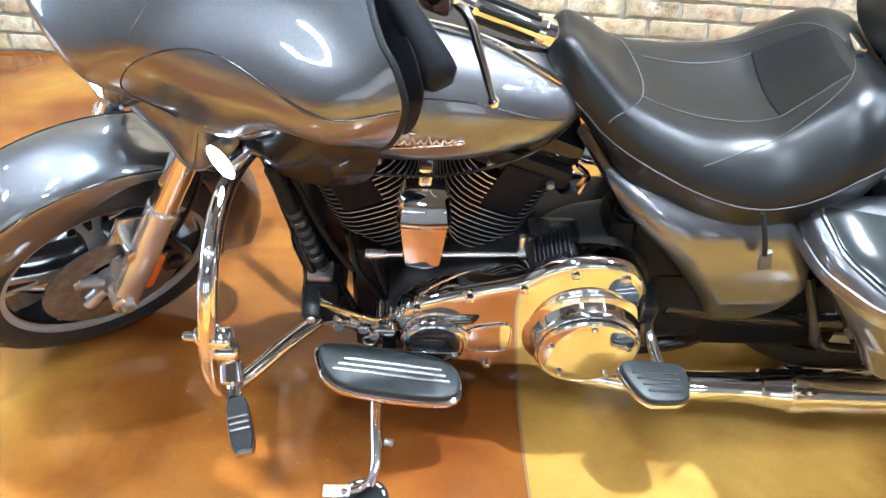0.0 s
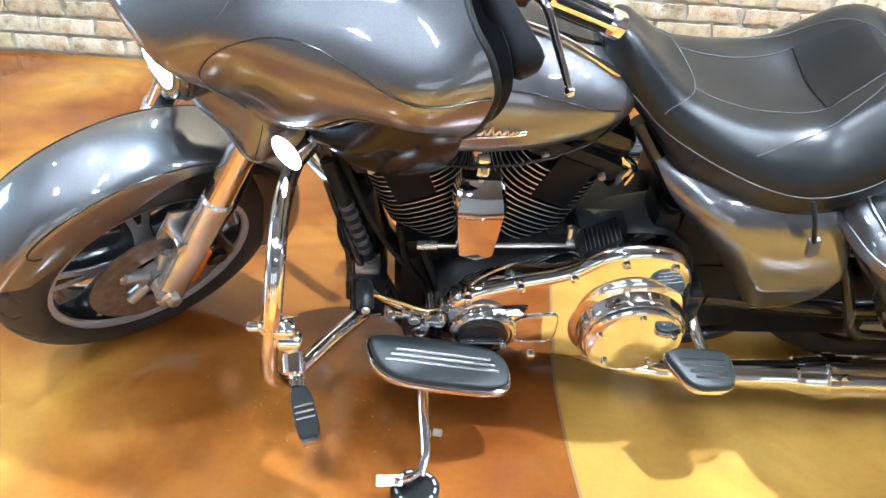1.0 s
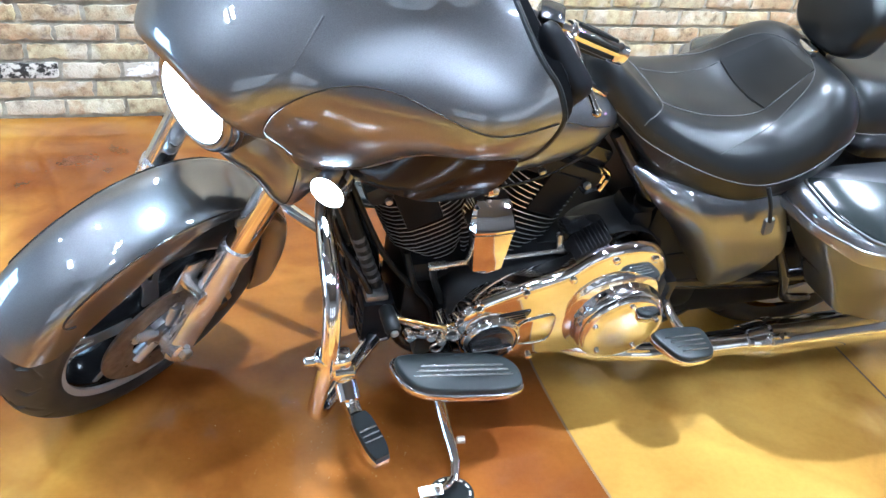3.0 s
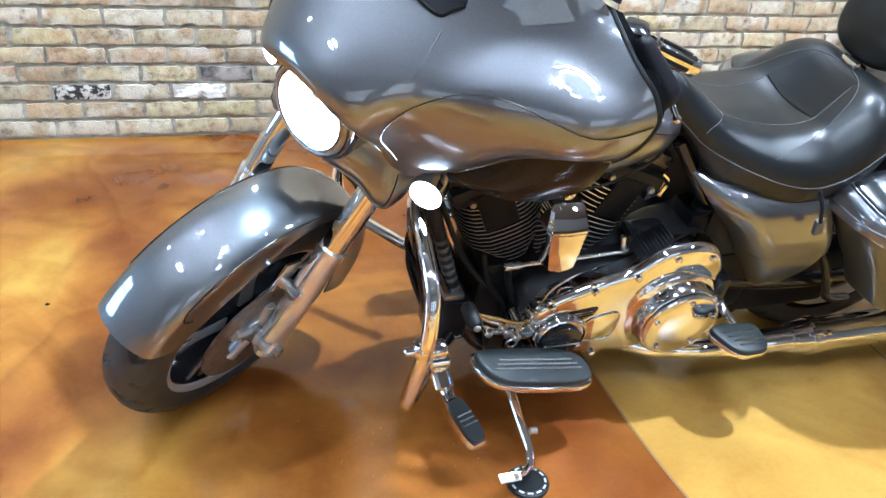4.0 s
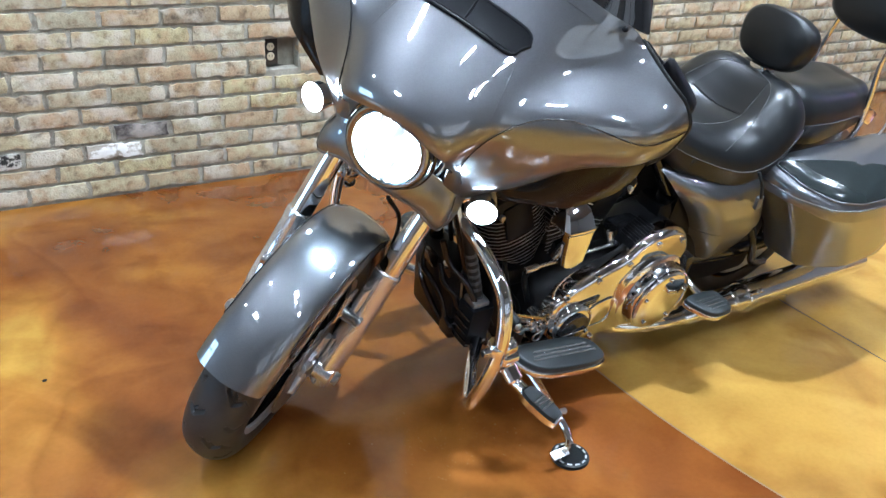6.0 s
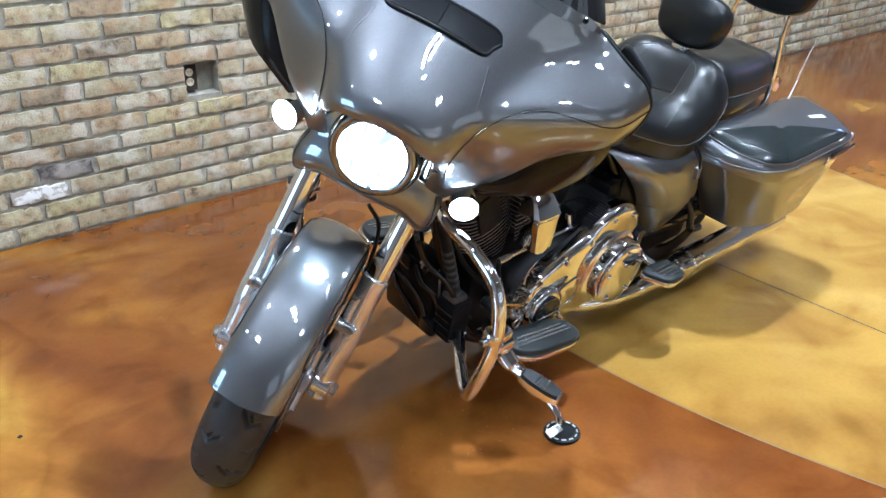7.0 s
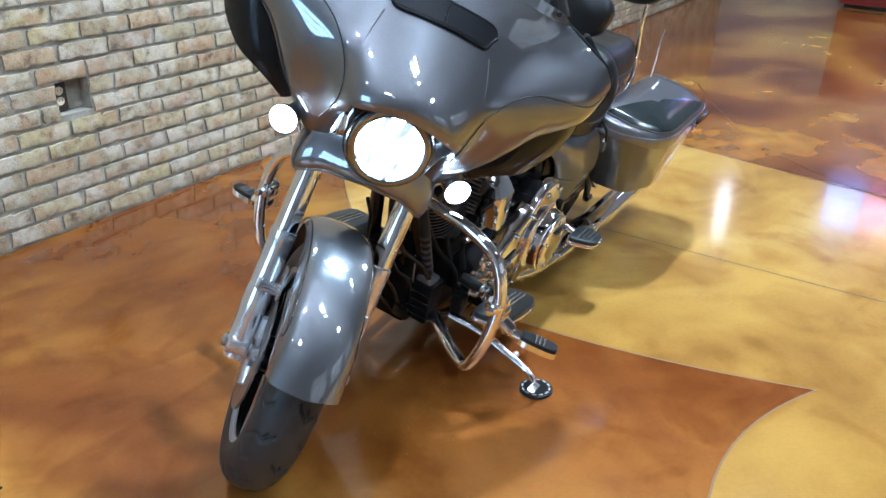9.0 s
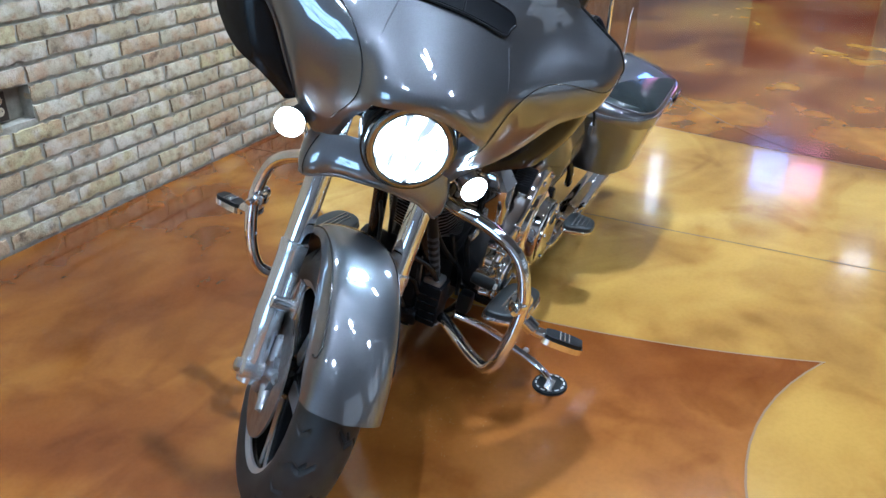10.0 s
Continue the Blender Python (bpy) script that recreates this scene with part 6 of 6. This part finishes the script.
def floorboards():
    for sgn in (-1, 1):
        tilt = Matrix.Rotation(radians(10.5), 3, "Y")
        c = Vector((0.602, sgn * 0.292, 0.287))
        out = rounded([(-0.148, 0.045), (-0.125, -0.03), (-0.07, -0.058), (0.145, -0.058), (0.15, 0.02), (0.1, 0.056), (-0.1, 0.056)], 6, 0.42)
        put = lambda a, b, d: c + tilt @ Vector((a, b if sgn < 0 else -b, d))
        base = slab(out, lambda a, b, d: put(a, b, d - 0.022), 0.016, 0.005, 2, both=True)
        f = part("rider_footboard", base, CHROME, motorcycle, "black rubber rider footboard with chrome edge")
        top_out = [(a * 0.95, b * 0.9) for a, b in out]
        r = part("footboard_pad", slab(top_out, lambda a, b, d: put(a, b, d - 0.006), 0.014, 0.006, 3), BOARD_RUBBER, f, "worn dark grey rubber pad")
        for k in range(3):
            b = -0.012 + 0.0125 * k
            part("pad_bar", tube([put(-0.105 + 0.01 * k, b, 0.0085), put(0.118 - 0.008 * k, b, 0.0085)], 0.003, 8, 1, straight=True), SATIN, r)
        part("board_bracket", tube([c + Vector((0.0, -sgn * 0.02, -0.02)), c + Vector((0.0, -sgn * 0.1, -0.03)), c + Vector((0.0, -sgn * 0.17, 0.0))], 0.014, 10, 3), BLACK, f)
        # passenger board
        c2 = Vector((1.098, sgn * 0.338, 0.332))
        tilt2 = Matrix.Rotation(radians(2), 3, "Y")
        out2 = rounded([(-0.072, 0.04), (-0.03, -0.045), (0.062, -0.04), (0.068, 0.05), (-0.04, 0.056)], 5, 0.35)
        put2 = lambda a, b, d: c2 + tilt2 @ Vector((a, b if sgn < 0 else -b, d))
        g = part("passenger_footboard", slab(out2, lambda a, b, d: put2(a, b, d - 0.02), 0.015, 0.004, 2, both=True), CHROME, motorcycle, "small black rubber passenger footboard")
        r2 = part("footboard_pad", slab([(a * 0.96, b * 0.93) for a, b in out2], lambda a, b, d: put2(a, b, d - 0.006), 0.012, 0.005, 3), BOARD_RUBBER, g)
        for k in range(4):
            b = -0.018 + 0.013 * k
            part("pad_bar", tube([put2(-0.035 + 0.008 * (3 - k) - 0.008, b, 0.0065), put2(0.045, b, 0.0065)], 0.0021, 6, 1, straight=True), SATIN, r2)
        part("board_bracket", tube([c2 + Vector((0.02, -sgn * 0.03, -0.01)), c2 + Vector((0.01, -sgn * 0.09, 0.0)), c2 + Vector((0.0, -sgn * 0.15, 0.03))], 0.011, 10, 3), CHROME, g)


floorboards()


def shifter():
    s = part("gear_shifter", tube([(0.458, -0.2, 0.405), (0.48, -0.205, 0.385), (0.53, -0.21, 0.355), (0.59, -0.205, 0.335)], 0.0075, 12, 5), CHROME, motorcycle, "chrome gear shifter with black rubber toe peg")
    peg = part("toe_peg", lathe([(0.01, 0), (0.015, 0.004), (0.0165, 0.02), (0.0165, 0.055), (0.012, 0.062)], (0.457, -0.195, 0.408), (0.06, -1, -0.1), 18), RUBBER, s)
    part("peg_cap", drum((0.461, -0.256, 0.402), (0.06, -1, -0.1), 0.008, 0.008, 12), STEEL, peg)
    part("pivot", drum((0.59, -0.17, 0.336), (0, -1, 0), 0.019, 0.06, 18), CHROME, s)
    part("linkage", tube([(0.468, -0.219, 0.402), (0.52, -0.224, 0.384), (0.57, -0.229, 0.366), (0.6, -0.22, 0.36)], 0.0045, 10, 4), BRASS, s)
    for u, v, w, r in ((0.505, -0.222, 0.345, 0.011), (0.535, -0.225, 0.36, 0.009), (0.552, -0.22, 0.335, 0.012), (0.572, -0.228, 0.325, 0.01), (0.586, -0.23, 0.352, 0.013), (0.6, -0.225, 0.334, 0.012), (0.607, -0.215, 0.372, 0.009)):
        part("link_joint", drum((u, v + 0.012, w), (0.1, -1, 0.1), r, 0.026, 12), CHROME, s)
    for u, w in ((0.53, 0.34), (0.575, 0.352)):
        part("clevis", block((u, -0.222, w), (0.05, 0.012, 0.012), 0.003, Matrix.Rotation(radians(18), 3, "Y")), CHROME, s)
    part("link_ring", tube([(0.566 + 0.013 * math.cos(q), -0.236, 0.31 + 0.013 * math.sin(q)) for q in np.linspace(0, 2 * math.pi, 17)], 0.003, 8, 1, straight=True), CHROME, s)
    part("rubber_boot", block((0.555, -0.17, 0.26), (0.04, 0.04, 0.06), 0.01), RUBBER, s)


shifter()


def side_stand():
    s = part("side_stand", tube([(0.56, -0.15, 0.2), (0.575, -0.25, 0.185), (0.58, -0.33, 0.16), (0.583, -0.4, 0.138), (0.572, -0.445, 0.124)], lambda t: 0.014 - 0.004 * t, 14, 6), CHROME, motorcycle, "chrome side stand leg")
    part("stop_stud", drum((0.598, -0.361, 0.146), (1, -0.2, 0.1), 0.008, 0.018, 12), STEEL, s)
    part("foot", tube([(0.573, -0.435, 0.128), (0.55, -0.455, 0.132), (0.52, -0.468, 0.148)], 0.008, 10, 4), CHROME, s)
    part("foot_plate", block((0.512, -0.466, 0.147), (0.05, 0.022, 0.004), 0.0015, Matrix.Rotation(radians(12), 3, "X")), SATIN, s)


side_stand()


def exhaust(sgn):
    e = part("muffler", lathe([(0.02, 0.0), (0.03, 0.02), (0.032, 0.2), (0.042, 0.24), (0.046, 0.3), (0.047, 0.85), (0.044, 0.9), (0.03, 0.91)], (1.15, sgn * 0.235, 0.178), (1, sgn * 0.02, 0.0), 32), CHROME, motorcycle, "long chrome exhaust muffler")
    part("clamp", lathe([(0.036, -0.012), (0.04, -0.008), (0.04, 0.008), (0.036, 0.012)], (1.375, sgn * 0.239, 0.178), (1, 0, 0), 24), CHROME, e)
    band = part("clamp", lathe([(0.047, -0.016), (0.051, -0.012), (0.051, 0.012), (0.047, 0.016)], (1.44, sgn * 0.241, 0.178), (1, 0, 0), 28), CHROME, e, "chrome muffler clamp")
    for du in (-0.011, 0.011):
        part("clamp_bolt", drum((1.44 + du, sgn * 0.275, 0.222), (0, sgn * 0.6, 0.8), 0.008, 0.022, 12), CHROME, band)
    part("clamp_ear", block((1.44, sgn * 0.27, 0.217), (0.04, 0.02, 0.014), 0.005, Matrix.Rotation(radians(-35 * sgn), 3, "X")), CHROME, band)
    part("pipe_bolt", drum((1.205, sgn * 0.243, 0.206), (0, sgn * 0.5, 0.85), 0.009, 0.016, 12), CHROME, e)
    part("header_pipe", tube([(0.82, sgn * 0.12, 0.2), (0.95, sgn * 0.19, 0.175), (1.08, sgn * 0.228, 0.178), (1.17, sgn * 0.235, 0.178)], 0.024, 16, 5), CHROME, e)


exhaust(-1)
exhaust(1)

# ---- loose things ----
puck = thing("kickstand_pad", "round black rubber stand coaster with pale print on the floor", "coaster", pose(0.497, 1.737, 0.0, 0, 0, 20))
disc = part("disc", lathe([(0.046, 0), (0.048, 0.003), (0.047, 0.009), (0.043, 0.011), (0.034, 0.011), (0.032, 0.009), (0.001, 0.009)], (0, 0, 0), (0, 0, 1), 40), RUBBER, puck)
for k in range(12):
    a = 2 * math.pi * k / 12
    part("print_bar", block((0.0385 * math.cos(a), 0.0385 * math.sin(a), 0.0113), (0.004, 0.012, 0.0008), 0.0, Matrix.Rotation(a, 3, "Z")), GREY_PRINT, disc)


def wall_socket():
    s = thing("wall_socket", "dark duplex power socket set into the brick wall", "power socket", pose(0.462, WALL_Y, 0.52))
    part("box", block((-0.005, 0.045, 0.0), (0.062, 0.03, 0.11), 0.003), OUTLET, s)
    for dz in (-0.0195, 0.0195):
        f = part("socket_face", lathe([(0.016, 0), (0.0165, 0.002), (0.015, 0.004)], (-0.005, 0.03, dz), (0, -1, 0), 20), IVORY, s)
        for dx in (-0.006, 0.006):
            part("slot", block((-0.005 + dx, 0.0255, dz + 0.003), (0.002, 0.002, 0.008), 0), OUTLET, f)


wall_socket()

# ---- grit ----
def floor_grit():
    g = Geo()
    rnd = random.Random(12)
    for k in range(110):
        x, y = rnd.gauss(0.25, 0.11), rnd.gauss(1.9, 0.07)
        r, a = rnd.uniform(0.0005, 0.0014), rnd.uniform(0, 6.3)
        base = [(x + r * math.cos(a + j * 2.1), y + r * math.sin(a + j * 2.1), 0.0005) for j in range(3)]
        g.add(base + [(x, y, 0.0005 + r)], [(0, 1, 3), (1, 2, 3), (2, 0, 3), (2, 1, 0)])
    tagged(new("grit", g.mesh("grit", [GRIT])), "pale dry grit scattered on the stained floor", "grit", "", "stuff")


floor_grit()

# ---- bricks ----
SPECIAL = {(2, 0): BURNT, (3, 2): SOOTY, (2, 2): LIMED}
shapes = {}
near, far_bricks = [], Geo()
spots = list(brick_spots())
spots.sort(key=lambda s: (s[2] - 0.3) ** 2 + (s[3] * 2.2) ** 2)
for n, (r, k, x, z, length) in enumerate(spots):
    kind = (round(length, 3), random.randrange(7))
    if kind not in shapes:
        shapes[kind] = brick_mesh(length, len(shapes) + 3)
    m = Matrix.Translation((x, WALL_Y + random.uniform(-0.002, 0.002), z)) @ Matrix.Rotation(random.uniform(-0.008, 0.008), 4, "Y")
    special = SPECIAL.get((r, k))
    if n < 300 or special:
        key = ("me", kind, special)
        if key not in shapes:
            shapes[key] = shapes[kind].mesh("brick", [special or BRICK])
        b = new("brick", shapes[key])
        b.parent = wall_north
        b.matrix_basis = m
    else:
        g = shapes[kind]
        far_bricks.add([m @ Vector(p) for p in g.v], g.f)
fb = bpy.data.meshes.new("brickwork")
fb.from_pydata(far_bricks.v, [], far_bricks.f)
fb.materials.append(BRICK_FAR)
ob = tagged(new("brickwork", fb), "rest of the old brick wall's bricks", "", "", "stuff")
ob.parent = wall_north
